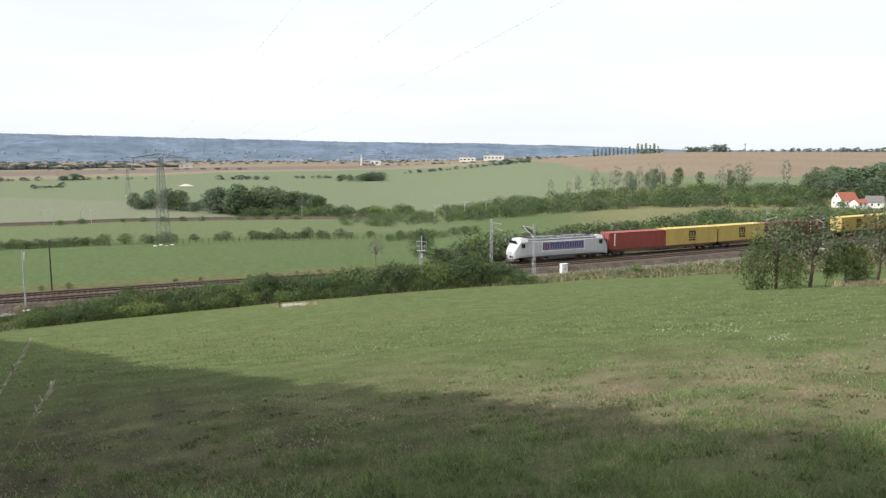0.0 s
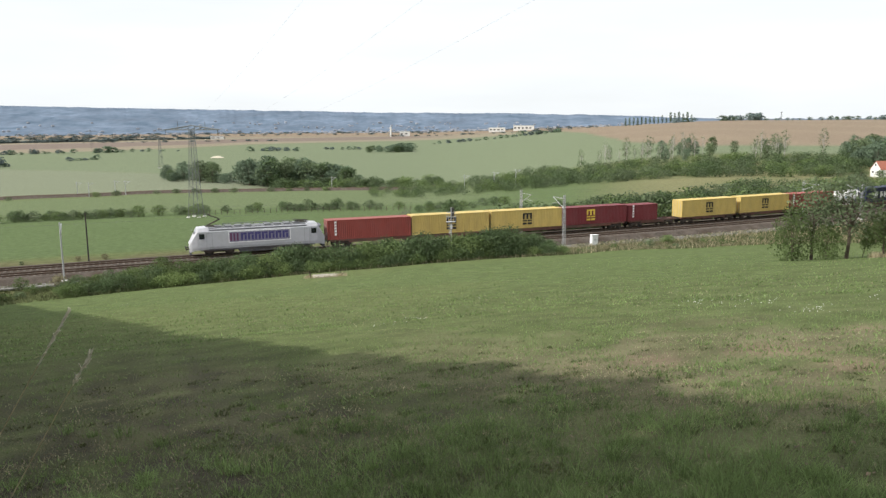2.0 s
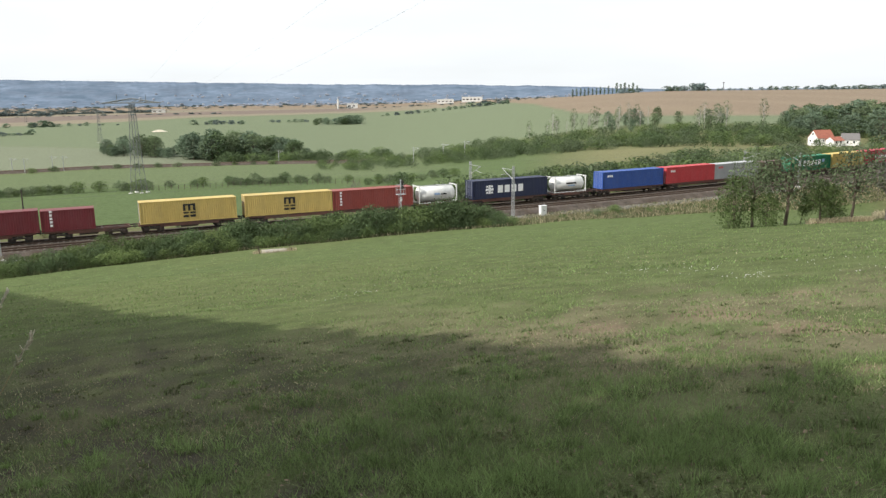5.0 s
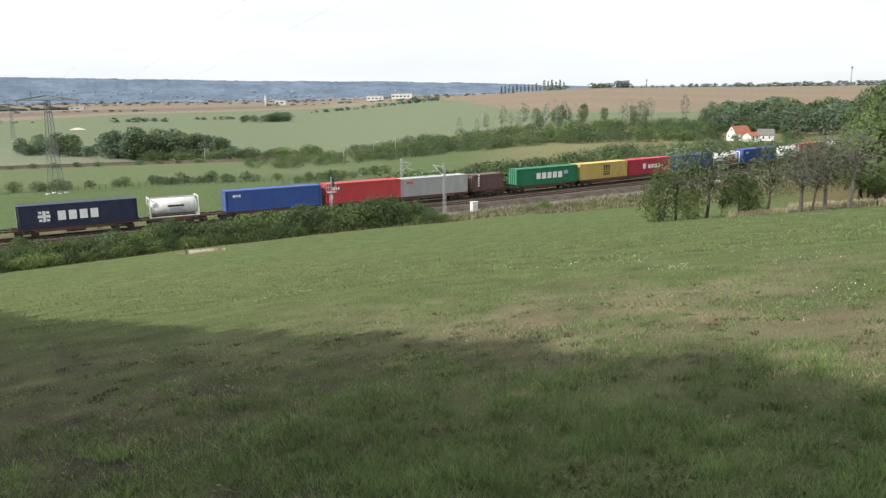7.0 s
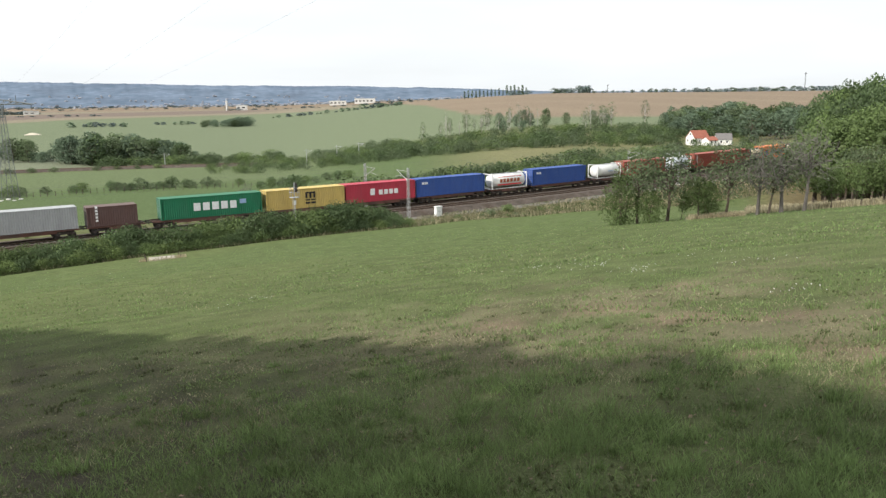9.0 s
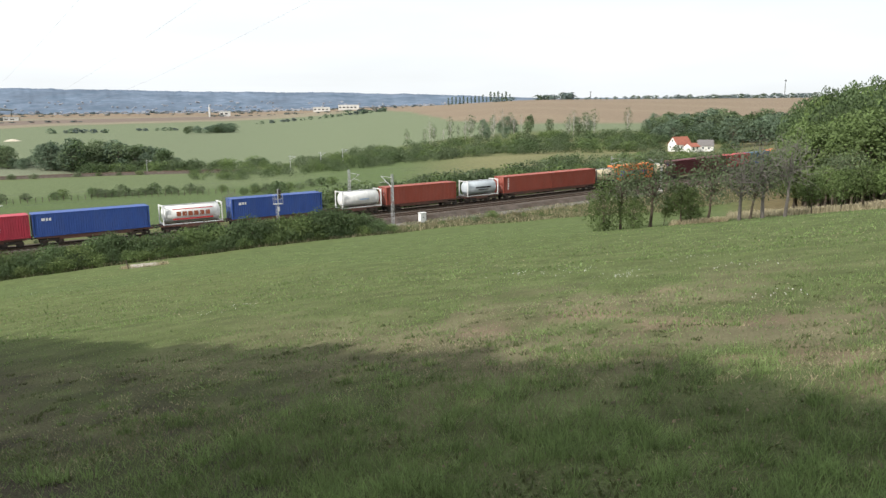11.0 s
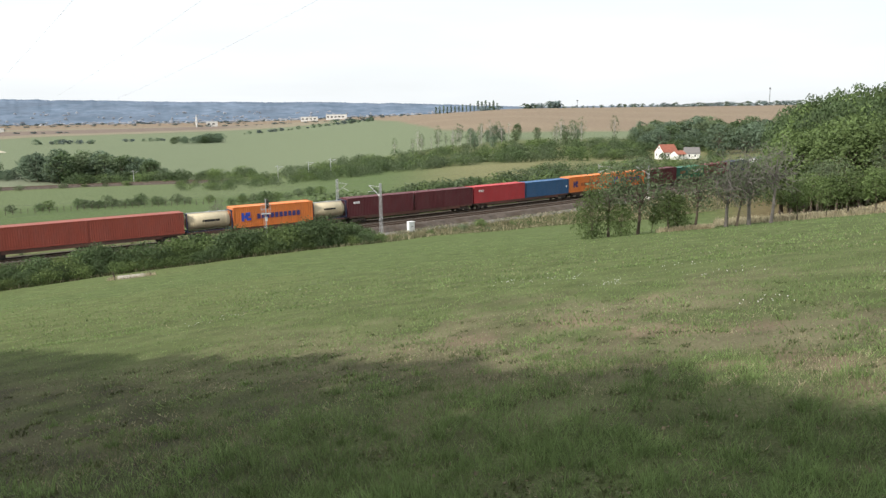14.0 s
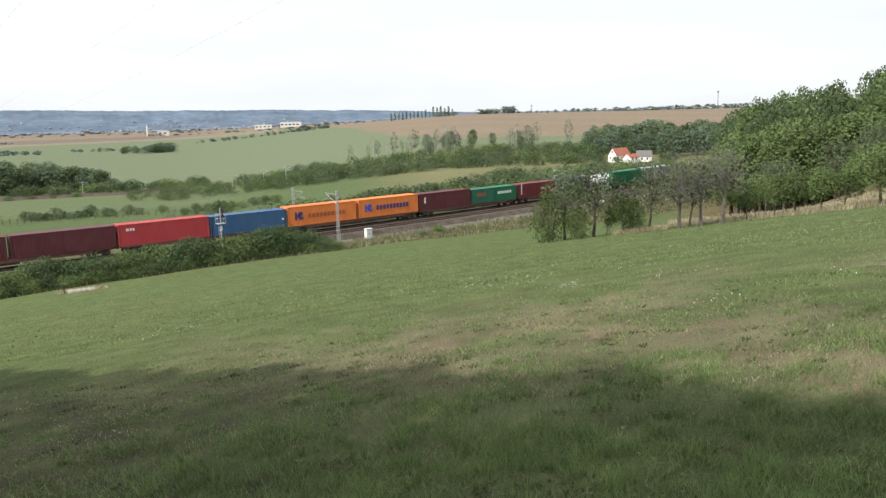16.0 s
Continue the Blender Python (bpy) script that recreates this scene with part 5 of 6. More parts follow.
def far_town():
    """Scattered pale houses with roofs along the foot of the hills."""
    wall, roof = bmesh.new(), bmesh.new()
    for k in range(380):
        az = -33 + 46 * RNG.random()
        r = 3400 + 800 * RNG.random() ** 1.8
        if k % 3 == 0:
            az = -16 + 20 * RNG.random()
        x, y = polar(az, r)
        ridge = 46 + 4750 * math.tan(radians(float(np.interp(az, [-31.7, -15.7, -9.8, 8.0, 10.7, 18], [1.21, 0.92, 0.78, 0.5, 0.36, 0.1]))))
        z = max(ground_z(x, y), -29 + ridge * float(np.interp(r, [3650, 3900, 4150, 4350], [-0.03, 0.12, 0.38, 0.62])))
        w, d, h = 7 + 10 * RNG.random() ** 2, 7 + 4 * RNG.random(), 3 + 3.5 * RNG.random()
        m = pose(x, y, z, 0, 0, -az + 30 * RNG.random())
        bmesh.ops.create_cube(wall, size=1, matrix=m @ Matrix.Translation((0, 0, h / 2)) @ Matrix.Diagonal((w, d, h, 1)))
        bmesh.ops.create_cone(roof, cap_ends=True, segments=4, radius1=0.75 * w, radius2=0.3 * w, depth=h * 0.5,
                              matrix=m @ Matrix.Translation((0, 0, h * 1.25)) @ Matrix.Diagonal((1, d / w, 1, 1)) @ Matrix.Rotation(radians(45), 4, "Z"))
    root = empty("far_town", "scattered pale houses of a far town below the hills", "town", kind="stuff")
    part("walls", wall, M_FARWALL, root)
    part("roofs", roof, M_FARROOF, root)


far_town()


def hall(az0, az1, r, h, label, name="factory_hall"):
    x0, y0 = polar(az0, r)
    x1, y1 = polar(az1, r)
    z = ground_z((x0 + x1) / 2, (y0 + y1) / 2)
    L = math.hypot(x1 - x0, y1 - y0)
    root = empty(name, label, "building", "far industrial buildings", pose((x0 + x1) / 2, (y0 + y1) / 2, z, 0, 0, math.degrees(math.atan2(y1 - y0, x1 - x0))))
    bm = bmesh.new()
    box(bm, -L / 2, L / 2, 0, 30, -4, h)
    part("wall", bm, M_CONCRETE, root)
    bm = bmesh.new()
    box(bm, -L / 2 - 0.5, L / 2 + 0.5, -0.5, 30.5, h, h + 1.0, 0.2)
    part("roof", bm, M_GALV, root)
    for k in range(max(1, int(L / 14))):
        bm = bmesh.new()
        x = -L / 2 + 7 + 14 * k
        box(bm, x - 4, x + 4, -0.15, 0.05, h * 0.4, h * 0.65)
        part("window", bm, M_GLASS, root)
    return root


hall(-5.35, -4.6, 2520, 15, "white factory hall far off in the plain")
hall(1.2, 2.4, 2850, 15, "long white warehouse far off in the plain")
hall(3.0, 4.5, 2950, 18, "long white warehouse far off in the plain")
hall(-18.8, -17.9, 2300, 8, "pale warehouse far off in the plain")
bm = bmesh.new()
x, y = polar(-6.0, 2500)
rod(bm, (x, y, ground_z(x, y) - 2), (x, y, 3.0), 3.0, 2.8, 12)
tagged(part("silo_tower", bm, M_CONCRETE), "slim white silo tower by the factory hall", "tower")
bm = bmesh.new()
x, y = polar(-18.4, 1010)
bmesh.ops.create_cone(bm, cap_ends=True, segments=14, radius1=7, radius2=2, depth=2.4, matrix=pose(x, y, ground_z(x, y) + 1.5) @ Matrix.Diagonal((1.4, 0.7, 1, 1)))
tagged(part("gravel_heap", bm, mat("pale_gravel", (0.5, 0.45, 0.36), rough=1, var=0.2, bump=0.5, bump_scale=2)), "low pale heap of gravel in a field", "heap")


# ---- pylons and wires ----
def pylon(x, y, high, arm, turn):
    z = ground_z(x, y)
    root = empty("power_pylon", "grey steel lattice power pylon with one wide crossarm", "pylon", "power pylons", pose(x, y, z, 0, 0, turn))
    w0, w1, zc = high * 0.062, high * 0.02, high * 0.93
    bm = bmesh.new()
    n = 9
    lev = [zc * (1 - (1 - k / n) ** 1.25) for k in range(n + 1)]
    wid = [w0 + (w1 - w0) * (q / zc) ** 0.8 for q in lev]
    for a, b, wa, wb in zip(lev, lev[1:], wid, wid[1:]):
        c0 = [(-wa, -wa), (wa, -wa), (wa, wa), (-wa, wa)]
        c1 = [(-wb, -wb), (wb, -wb), (wb, wb), (-wb, wb)]
        for k in range(4):
            j = (k + 1) % 4
            rod(bm, (*c0[k], a), (*c1[k], b), 0.10, seg=4)
            rod(bm, (*c0[k], a), (*c1[j], b), 0.04, seg=4)
            rod(bm, (*c0[j], a), (*c1[k], b), 0.04, seg=4)
            rod(bm, (*c1[k], b), (*c1[j], b), 0.04, seg=4)
    part("tower", bm, M_PYLON, root)
    bm = bmesh.new()
    m = 10
    for sy in (-w1, w1):
        for k in range(m):
            xa, xb = -arm + 2 * arm * k / m, -arm + 2 * arm * (k + 1) / m
            up = lambda q: zc + 0.045 * high * (1 - abs(q) / arm)
            rod(bm, (xa, sy, zc), (xb, sy, zc), 0.15, seg=4)
            rod(bm, (xa, sy, up(xa)), (xb, sy, up(xb)), 0.13, seg=4)
            rod(bm, (xa, sy, zc), (xb, sy, up(xb)), 0.08, seg=4)
    for q in (-0.5, 0.5):
        rod(bm, (q * arm, 0, zc), (q * arm, 0, zc + high * 0.085), 0.09, seg=4)
    part("crossarm", bm, M_PYLON, root)
    for q in (-0.95, 0.0, 0.95):
        bm = bmesh.new()
        for k in range(8):
            rod(bm, (q * arm, 0, zc - 0.25 * k), (q * arm, 0, zc - 0.25 * k - 0.16), 0.13, seg=6)
        part("insulator", bm, M_DARKSTEEL, root)
    for sx in (-1, 1):
        for sy in (-1, 1):
            bm = bmesh.new()
            box(bm, sx * w0 - 0.5, sx * w0 + 0.5, sy * w0 - 0.5, sy * w0 + 0.5, -1.0, 0.35, 0.05)
            part("footing", bm, M_CONCRETE, root)
    return root


M_PYLON = mat("weathered_pylon_steel", (0.13, 0.14, 0.14), rough=0.7, metal=0.1, var=0.2)
P1, P2, P3 = polar(-20.05, 277), polar(-22.2, 800), polar(-26.5, 1500)
P0 = (60.0, -66.0)
pylon(*P1, 32.0, 10.0, -8)
pylon(*P2, 31.0, 10.5, 0)
pylon(*P3, 34.0, 11.0, 25)
pylon(*P0, 30.0, 10.5, 28)


def wire(name, a, b, sag, r, label, material=None, n=20):
    c = bpy.data.curves.new(name, "CURVE")
    c.dimensions, c.bevel_depth, c.bevel_resolution = "3D", r, 0
    s = c.splines.new("POLY")
    s.points.add(n)
    for k in range(n + 1):
        f = k / n
        p = Vector(a).lerp(Vector(b), f)
        s.points[k].co = (p.x, p.y, p.z - 4 * sag * f * (1 - f), 1)
    c.materials.append(material or M_CABLE)
    return tagged(new(name, c), label, "cable", "cables")


for (xa, ya), (xb, yb) in ((P0, P1), (P1, P2), (P2, P3)):
    h = math.atan2(yb - ya, xb - xa)
    for q in (-10.0, 0.0, 10.0):
        ox, oy = -math.sin(h) * q, math.cos(h) * q
        wire("power_cable", (xa + ox, ya + oy, ground_z(xa, ya) + 25.8), (xb + ox, yb + oy, ground_z(xb, yb) + 25.8), 7.0 if (xa, ya) == P0 else 11.0, 0.006, "thin grey power cable between the pylons")


# ---- line-side things ----
def lattice_mast(az, side, high=7.6, arm=0.0, width=0.36, slim=False, tarred=False):
    x, y = beside(az, side)
    sx, sy, h = on_line(float(np.interp(x, _lx, _ls)))
    z = min(ground_z(x, y), -0.75)
    root = empty("catenary_mast", "dark slender pole mast beside the track" if tarred else "pale galvanised lattice catenary mast beside the track", "mast", "catenary masts", pose(x, y, z, 0, 0, math.degrees(h)))
    bm = bmesh.new()
    top = high - z - 0.75
    w0, w1 = width / 2, width / 3
    if slim:
        rod(bm, (0, 0, 0.2), (0, 0, top), 0.11, 0.08, 10)
    else:
        n = 11
        for k in range(n):
            a, b = top * k / n, top * (k + 1) / n
            wa, wb = w0 + (w1 - w0) * k / n, w0 + (w1 - w0) * (k + 1) / n
            c0 = [(-wa, -wa), (wa, -wa), (wa, wa), (-wa, wa)]
            c1 = [(-wb, -wb), (wb, -wb), (wb, wb), (-wb, wb)]
            for i in range(4):
                j = (i + 1) % 4
                rod(bm, (*c0[i], a), (*c1[i], b), 0.034, seg=4)
                rod(bm, (*(c0[i] if k % 2 else c0[j]), a), (*(c1[j] if k % 2 else c1[i]), b), 0.02, seg=4)
    part("mast", bm, M_DARKSTEEL if tarred else M_GALV, root)
    bm = bmesh.new()
    box(bm, -0.45, 0.45, -0.45, 0.45, -0.6, 0.25, 0.06)
    part("footing", bm, M_CONCRETE, root)
    if arm:
        bm = bmesh.new()
        rod(bm, (0, 0, top * 0.74), (0, arm, top * 0.93), 0.05)
        rod(bm, (0, 0, top * 0.93), (0, arm, top * 0.93), 0.035)
        rod(bm, (0, arm * 0.5, top * 0.835), (0, arm * 1.12, top * 0.80), 0.03)
        part("cantilever", bm, M_GALV, root)
        bm = bmesh.new()
        rod(bm, (0, 0.15 * arm / abs(arm), top * 0.74), (0, 0.5 * arm / abs(arm), top * 0.77), 0.09, seg=8)
        part("insulator", bm, M_CONCRETE, root)
    return root


lattice_mast(6.79, -6.1, 7.4, 3.2)
lattice_mast(3.62, 4.6, 7.4, -3.3)
lattice_mast(-28.85, -6.0, 6.9, 3.0, slim=True)
lattice_mast(-27.25, 4.6, 6.8, slim=True, tarred=True)
lattice_mast(26.4, -6.1, 6.6, 3.2)
lattice_mast(22.9, 4.6, 6.4, -3.3)
lattice_mast(35.2, 4.6, 5.8, -3.3)
lattice_mast(-44.0, -6.1, 7.0, 3.2)
for mid in TRACKS:
    for z, r, name in ((5.5, 0.008, "contact_wire"), (6.7, 0.007, "catenary_cable")):
        c = bpy.data.curves.new(name, "CURVE")
        c.dimensions, c.bevel_depth, c.bevel_resolution = "3D", r, 0
        s = c.splines.new("POLY")
        s.points.add(160)
        for k in range(161):
            q = -240 + 3.0 * k
            x, y, _h = on_line(q, mid)
            s.points[k].co = (x, y, z - (0.5 * math.sin(math.pi * ((q - 14) % 66) / 66) if z > 6 else 0), 1)
        c.materials.append(M_CABLE)
        tagged(new(name, c), "thin overhead wire above the track", "cable", "overhead wires")


M_TROUGH = mat("weathered_trough_concrete", (0.24, 0.235, 0.22), rough=0.9, var=0.25, dirt=(0.12, 0.11, 0.09), dirt_amount=0.6, bump=0.1)


def cable_trough(s0, s1, side):
    """Concrete cable trough with loose lids beside the ballast."""
    x, y, h = on_line(s0, side)
    root = empty("cable_trough", "grey concrete cable trough with loose lids beside the track", "cable trough", m=pose(x, y, -0.92, 0, 0, math.degrees(h)))
    n = int((s1 - s0) / 1.5)
    for k in range(n):
        bm = bmesh.new()
        box(bm, 1.5 * k + 0.03, 1.5 * k + 1.47, -0.28, 0.28, 0.0, 0.22, 0.03)
        ob = part("lid", bm, M_TROUGH, root)
        ob.matrix_basis = pose(0, 0.03 * (RNG.random() - 0.5), 0.03 * RNG.random(), 0, 0, 0)


cable_trough(-66.0, -45.0, -8.2)


def signal():
    x, y = beside(-1.6, -5.4)
    sx, sy, h = on_line(float(np.interp(x, _lx, _ls)))
    root = empty("railway_signal", "grey railway signal with ladder cage and lamp head", "signal", m=pose(x, y, 0.6, 0, 0, math.degrees(h)))
    bm = bmesh.new()
    rod(bm, (0, 0, -1.8), (0, 0, 5.0), 0.09, 0.08, 8)
    part("post", bm, M_GALV, root)
    bm = bmesh.new()
    for sx_ in (-0.55, 0.55):
        for sy_ in (-0.35, 0.35):
            rod(bm, (sx_, sy_, 3.0), (sx_, sy_, 4.3), 0.025, seg=4)
    for z in (3.0, 3.65, 4.3):
        for sy_ in (-0.35, 0.35):
            rod(bm, (-0.55, sy_, z), (0.55, sy_, z), 0.025, seg=4)
        for sx_ in (-0.55, 0.55):
            rod(bm, (sx_, -0.35, z), (sx_, 0.35, z), 0.025, seg=4)
    box(bm, -0.6, 0.6, -0.4, 0.4, 2.94, 3.0)
    part("service_cage", bm, M_GALV, root)
    bm = bmesh.new()
    box(bm, 0.10, 0.34, -0.22, 0.22, 3.7, 4.95, 0.05)
    head = part("lamp_head", bm, M_DARKSTEEL, root, "dark lamp board")
    for k in range(3):
        bm = bmesh.new()
        rod(bm, (0.34, 0, 3.95 + 0.36 * k), (0.46, 0, 3.95 + 0.36 * k), 0.11, 0.13, 10)
        part("lamp_hood", bm, M_DARKSTEEL, head)
    bm = bmesh.new()
    for sy_ in (-0.2, 0.2):
        rod(bm, (-0.25, sy_, -1.4), (-0.25, sy_, 3.0), 0.02, seg=4)
    for k in range(-5, 9):
        rod(bm, (-0.25, -0.2, 0.35 + 0.3 * k), (-0.25, 0.2, 0.35 + 0.3 * k), 0.015, seg=4)
    part("ladder", bm, M_GALV, root)
    bm = bmesh.new()
    box(bm, -0.16, 0.16, -0.12, -0.09, 2.0, 2.6, 0.01)
    part("number_plate", bm, M_MARK["white"], root)


signal()


def relay_cabinet(az, side, w=1.05, h=1.55):
    x, y = beside(az, side)
    _a, _b, hd = on_line(float(np.interp(x, _lx, _ls)))
    root = empty("relay_cabinet", "white metal relay cabinet on a concrete foot", "cabinet", m=pose(x, y, ground_z(x, y) - 0.05, 0, 0, math.degrees(hd)))
    white = mat("cabinet_white", (0.75, 0.76, 0.76), rough=0.5, var=0.06, dirt=(0.5, 0.48, 0.44), dirt_amount=0.25)
    bm = bmesh.new()
    box(bm, -w / 2, w / 2, -0.3, 0.3, 0.2, h, 0.02)
    part("body", bm, white, root)
    bm = bmesh.new()
    box(bm, -w / 2 - 0.06, w / 2 + 0.06, -0.37, 0.37, h, h + 0.09, 0.02)
    part("roof", bm, white, root)
    for sx in (-1, 1):
        bm = bmesh.new()
        box(bm, min(0.02 * sx, sx * (w / 2 - 0.04)), max(0.02 * sx, sx * (w / 2 - 0.04)), -0.325, -0.303, 0.26, h - 0.05, 0.005)
        d = part("door", bm, white, root)
        bm = bmesh.new()
        box(bm, sx * 0.08 - 0.02, sx * 0.08 + 0.02, -0.36, -0.326, 0.8, 1.0)
        part("handle", bm, M_DARKSTEEL, d)
    bm = bmesh.new()
    box(bm, -w / 2 - 0.05, w / 2 + 0.05, -0.35, 0.35, -0.3, 0.2)
    part("footing", bm, M_CONCRETE, root)


relay_cabinet(9.0, -7.4)


M_OLDSLAB = mat("old_stained_slab", (0.40, 0.36, 0.31), rough=0.95, var=0.3, scale=1.5, dirt=(0.16, 0.15, 0.10), dirt_amount=0.6, dirt_scale=1.2, bump=0.3)


def meadow_slab():
    """A low concrete well cover with short stakes at its corners."""
    r = 82.0
    x, y = polar(-11.05, r)
    root = empty("well_cover", "low pale concrete well cover on the meadow", "well", m=pose(x, y, ground_z(x, y), 0, 0, 16))
    bm = bmesh.new()
    box(bm, -1.35, 1.35, -0.85, 0.85, -0.4, 0.12, 0.05)
    part("rim", bm, M_OLDSLAB, root)
    for sx in (-1, 1):
        bm = bmesh.new()
        box(bm, min(0.03 * sx, 1.25 * sx), max(0.03 * sx, 1.25 * sx), -0.76, 0.76, 0.12, 0.17, 0.02)
        part("lid", bm, M_OLDSLAB, root)
    for sx in (-1, 1):
        for sy in (-1, 1):
            bm = bmesh.new()
            rod(bm, (sx * 1.62, sy * 0.85, -0.4), (sx * 1.66, sy * 0.87, 0.62 if sx < 0 else 0.5), 0.06, 0.05, 6)
            part("stake", bm, M_BARK, root)


meadow_slab()


def second_line():
    """A lower railway across the valley with its masts."""
    root = empty("valley_railway", "second railway line on a low dark bank across the valley", "railway track", kind="structure")
    bm = bmesh.new()
    rows = []
    for az in np.arange(-60, -3.0, 1.0):
        r = np.interp(az, [-60, -32, -21, -12, -3], [520, 478, 474, 470, 455])
        z = ground_z(*polar(az, r))
        rows.append([bm.verts.new((*polar(az, r + d), z + h)) for d, h in ((-6, -0.6), (-3.4, 1.3), (3.4, 1.3), (6, -0.6))])
    for p, q in zip(rows, rows[1:]):
        for k in range(3):
            bm.faces.new((p[k], q[k], q[k + 1], p[k + 1]))
    bmesh.ops.recalc_face_normals(bm, faces=bm.faces)
    part("ballast_bed", bm, M_BALLAST, root)
    for d in (-2.6, -1.1, 1.1, 2.6):
        bm = bmesh.new()
        pts = []
        for az in np.arange(-59, -4.0, 1.0):
            r = np.interp(az, [-60, -32, -21, -12, -3], [520, 478, 474, 470, 455])
            z = ground_z(*polar(az, r)) + 1.36
            pts.append((*polar(az, r + d), z))
        for a, b in zip(pts, pts[1:]):
            rod(bm, a, b, 0.09, seg=4)
        part("rail", bm, M_RAIL, root)


second_line()
for az, d in ((-24.6, -5), (-25.25, 5), (-27.6, 5), (-26.9, -5), (-10.4, -5), (-0.6, -5), (1.6, -6), (3.2, -5)):
    x, y = polar(az, 474 + d if az < -5 else 400)
    root = empty("catenary_mast", "thin grey catenary mast of the valley line", "mast", "valley line masts", pose(x, y, ground_z(x, y)))
    bm = bmesh.new()
    rod(bm, (0, 0, -0.3), (0, 0, 8.2), 0.2, 0.14, 6)
    part("mast", bm, M_GALV, root)
    bm = bmesh.new()
    rod(bm, (0, 0, 6.2), (2.8, 0, 7.6), 0.09, seg=5)
    rod(bm, (-1.2, 0, 7.6), (2.8, 0, 7.6), 0.08, seg=5)
    part("cantilever", bm, M_GALV, root)
for k in range(42):        # fence of the valley field
    az = -20.5 + 17.5 * k / 41 + 0.1 * RNG.random()
    x, y = polar(az, 284 - 0.25 * (az + 20))
    bm = bmesh.new()
    rod(bm, (0, 0, -0.3), (0.05 * RNG.random(), 0, 1.6 + 0.3 * RNG.random()), 0.1, 0.09, 6)
    ob = part("fence_post", bm, M_BARK)
    ob.matrix_basis = pose(x, y, ground_z(x, y))
    tagged(ob, "weathered wooden post of a field fence", "fence post", "field fence posts")
for az, r, h in ((34.12, 1600, 34), (21.25, 1500, 15)):
    x, y = polar(az, r)
    bm = bmesh.new()
    for sx in (-1, 1):
        rod(bm, (x + sx * 0.9, y, ground_z(x, y) - 1), (x + sx * 0.4, y, ground_z(x, y) + h), 0.32, 0.25, 5)
    for k in range(9):
        z = ground_z(x, y) + h * k / 9
        rod(bm, (x - 0.8 * (-1) ** k, y, z), (x + 0.7 * (-1) ** k, y, z + h / 9), 0.15, seg=4)
    box(bm, x - 1.8, x + 1.8, y - 0.4, y + 0.4, ground_z(x, y) + h * 0.9, ground_z(x, y) + h * 0.97)
    tagged(part("radio_mast", bm, M_PYLON), "slim lattice radio mast on the hilltop", "mast")


# ---- farmhouse ----
def gable(bm, x0, x1, y0, y1, z, ridge, over=0.3, thick=0.16):
    """A pitched roof with the ridge along x."""
    ym = (y0 + y1) / 2
    for s, ye in ((-1, y0 - over), (1, y1 + over)):
        drop = (ridge - z) * over / (ym - y0)
        pts = [(x0 - over, ym, ridge), (x1 + over, ym, ridge), (x1 + over, ye, z - drop), (x0 - over, ye, z - drop)]
        lo = [bm.verts.new(p) for p in pts]
        hi = [bm.verts.new((p[0], p[1], p[2] + thick)) for p in pts]
        bm.faces.new(hi), bm.faces.new(list(reversed(lo)))
        for k in range(4):
            bm.faces.new((lo[k], lo[(k + 1) % 4], hi[(k + 1) % 4], hi[k]))
    bmesh.ops.recalc_face_normals(bm, faces=bm.faces)


def house_block(root, x0, x1, y0, y1, eave, ridge, wall_m, roof_m, windows, door=None):
    bm = bmesh.new()
    ym = (y0 + y1) / 2
    box(bm, x0, x1, y0, y1, -1.5, eave)
    for x in (x0, x1):
        q = 0.01 if x == x0 else -0.01
        a = [bm.verts.new((x + q, y0, eave)), bm.verts.new((x + q, y1, eave)), bm.verts.new((x + q, ym, ridge))]
        b = [bm.verts.new((x + 25 * q, y0, eave)), bm.verts.new((x + 25 * q, y1, eave)), bm.verts.new((x + 25 * q, ym, ridge))]
        bm.faces.new(a), bm.faces.new(list(reversed(b)))
        for k in range(3):
            bm.faces.new((a[k], a[(k + 1) % 3], b[(k + 1) % 3], b[k]))
    bmesh.ops.recalc_face_normals(bm, faces=bm.faces)
    part("wall", bm, wall_m, root)
    bm = bmesh.new()
    gable(bm, x0, x1, y0, y1, eave, ridge)
    part("roof", bm, roof_m, root)
    for side, a, z in windows:
        bm = bmesh.new()
        if side == "front":
            box(bm, a - 0.5, a + 0.5, y0 - 0.03, y0 + 0.02, z, z + 1.3)
        else:
            box(bm, x0 - 0.03, x0 + 0.02, a - 0.5, a + 0.5, z, z + 1.3)
        w = part("window", bm, M_MARK["white"], root)
        bm = bmesh.new()
        if side == "front":
            box(bm, a - 0.42, a + 0.42, y0 - 0.05, y0 - 0.031, z + 0.08, z + 1.22)
        else:
            box(bm, x0 - 0.05, x0 - 0.031, a - 0.42, a + 0.42, z + 0.08, z + 1.22)
        part("pane", bm, M_GLASS, w)


M_PLASTER = mat("white_plaster", (0.78, 0.77, 0.74), rough=0.9, var=0.08, dirt=(0.5, 0.47, 0.42), dirt_amount=0.25)
M_TILE = mat("orange_roof_tiles", (0.29, 0.105, 0.07), rough=0.85, var=0.2, scale=1.0, fine=6.0)
M_GREYROOF = mat("grey_roof_tiles", (0.16, 0.15, 0.145), rough=0.9, var=0.2)
hx, hy = polar(27.9, 352)
house = empty("farmhouse", "white farmhouse with an orange tiled roof", "house", m=pose(hx, hy, ground_z(hx, hy) + 0.6, 0, 0, 14))
house.scale = (0.8, 0.8, 0.8)
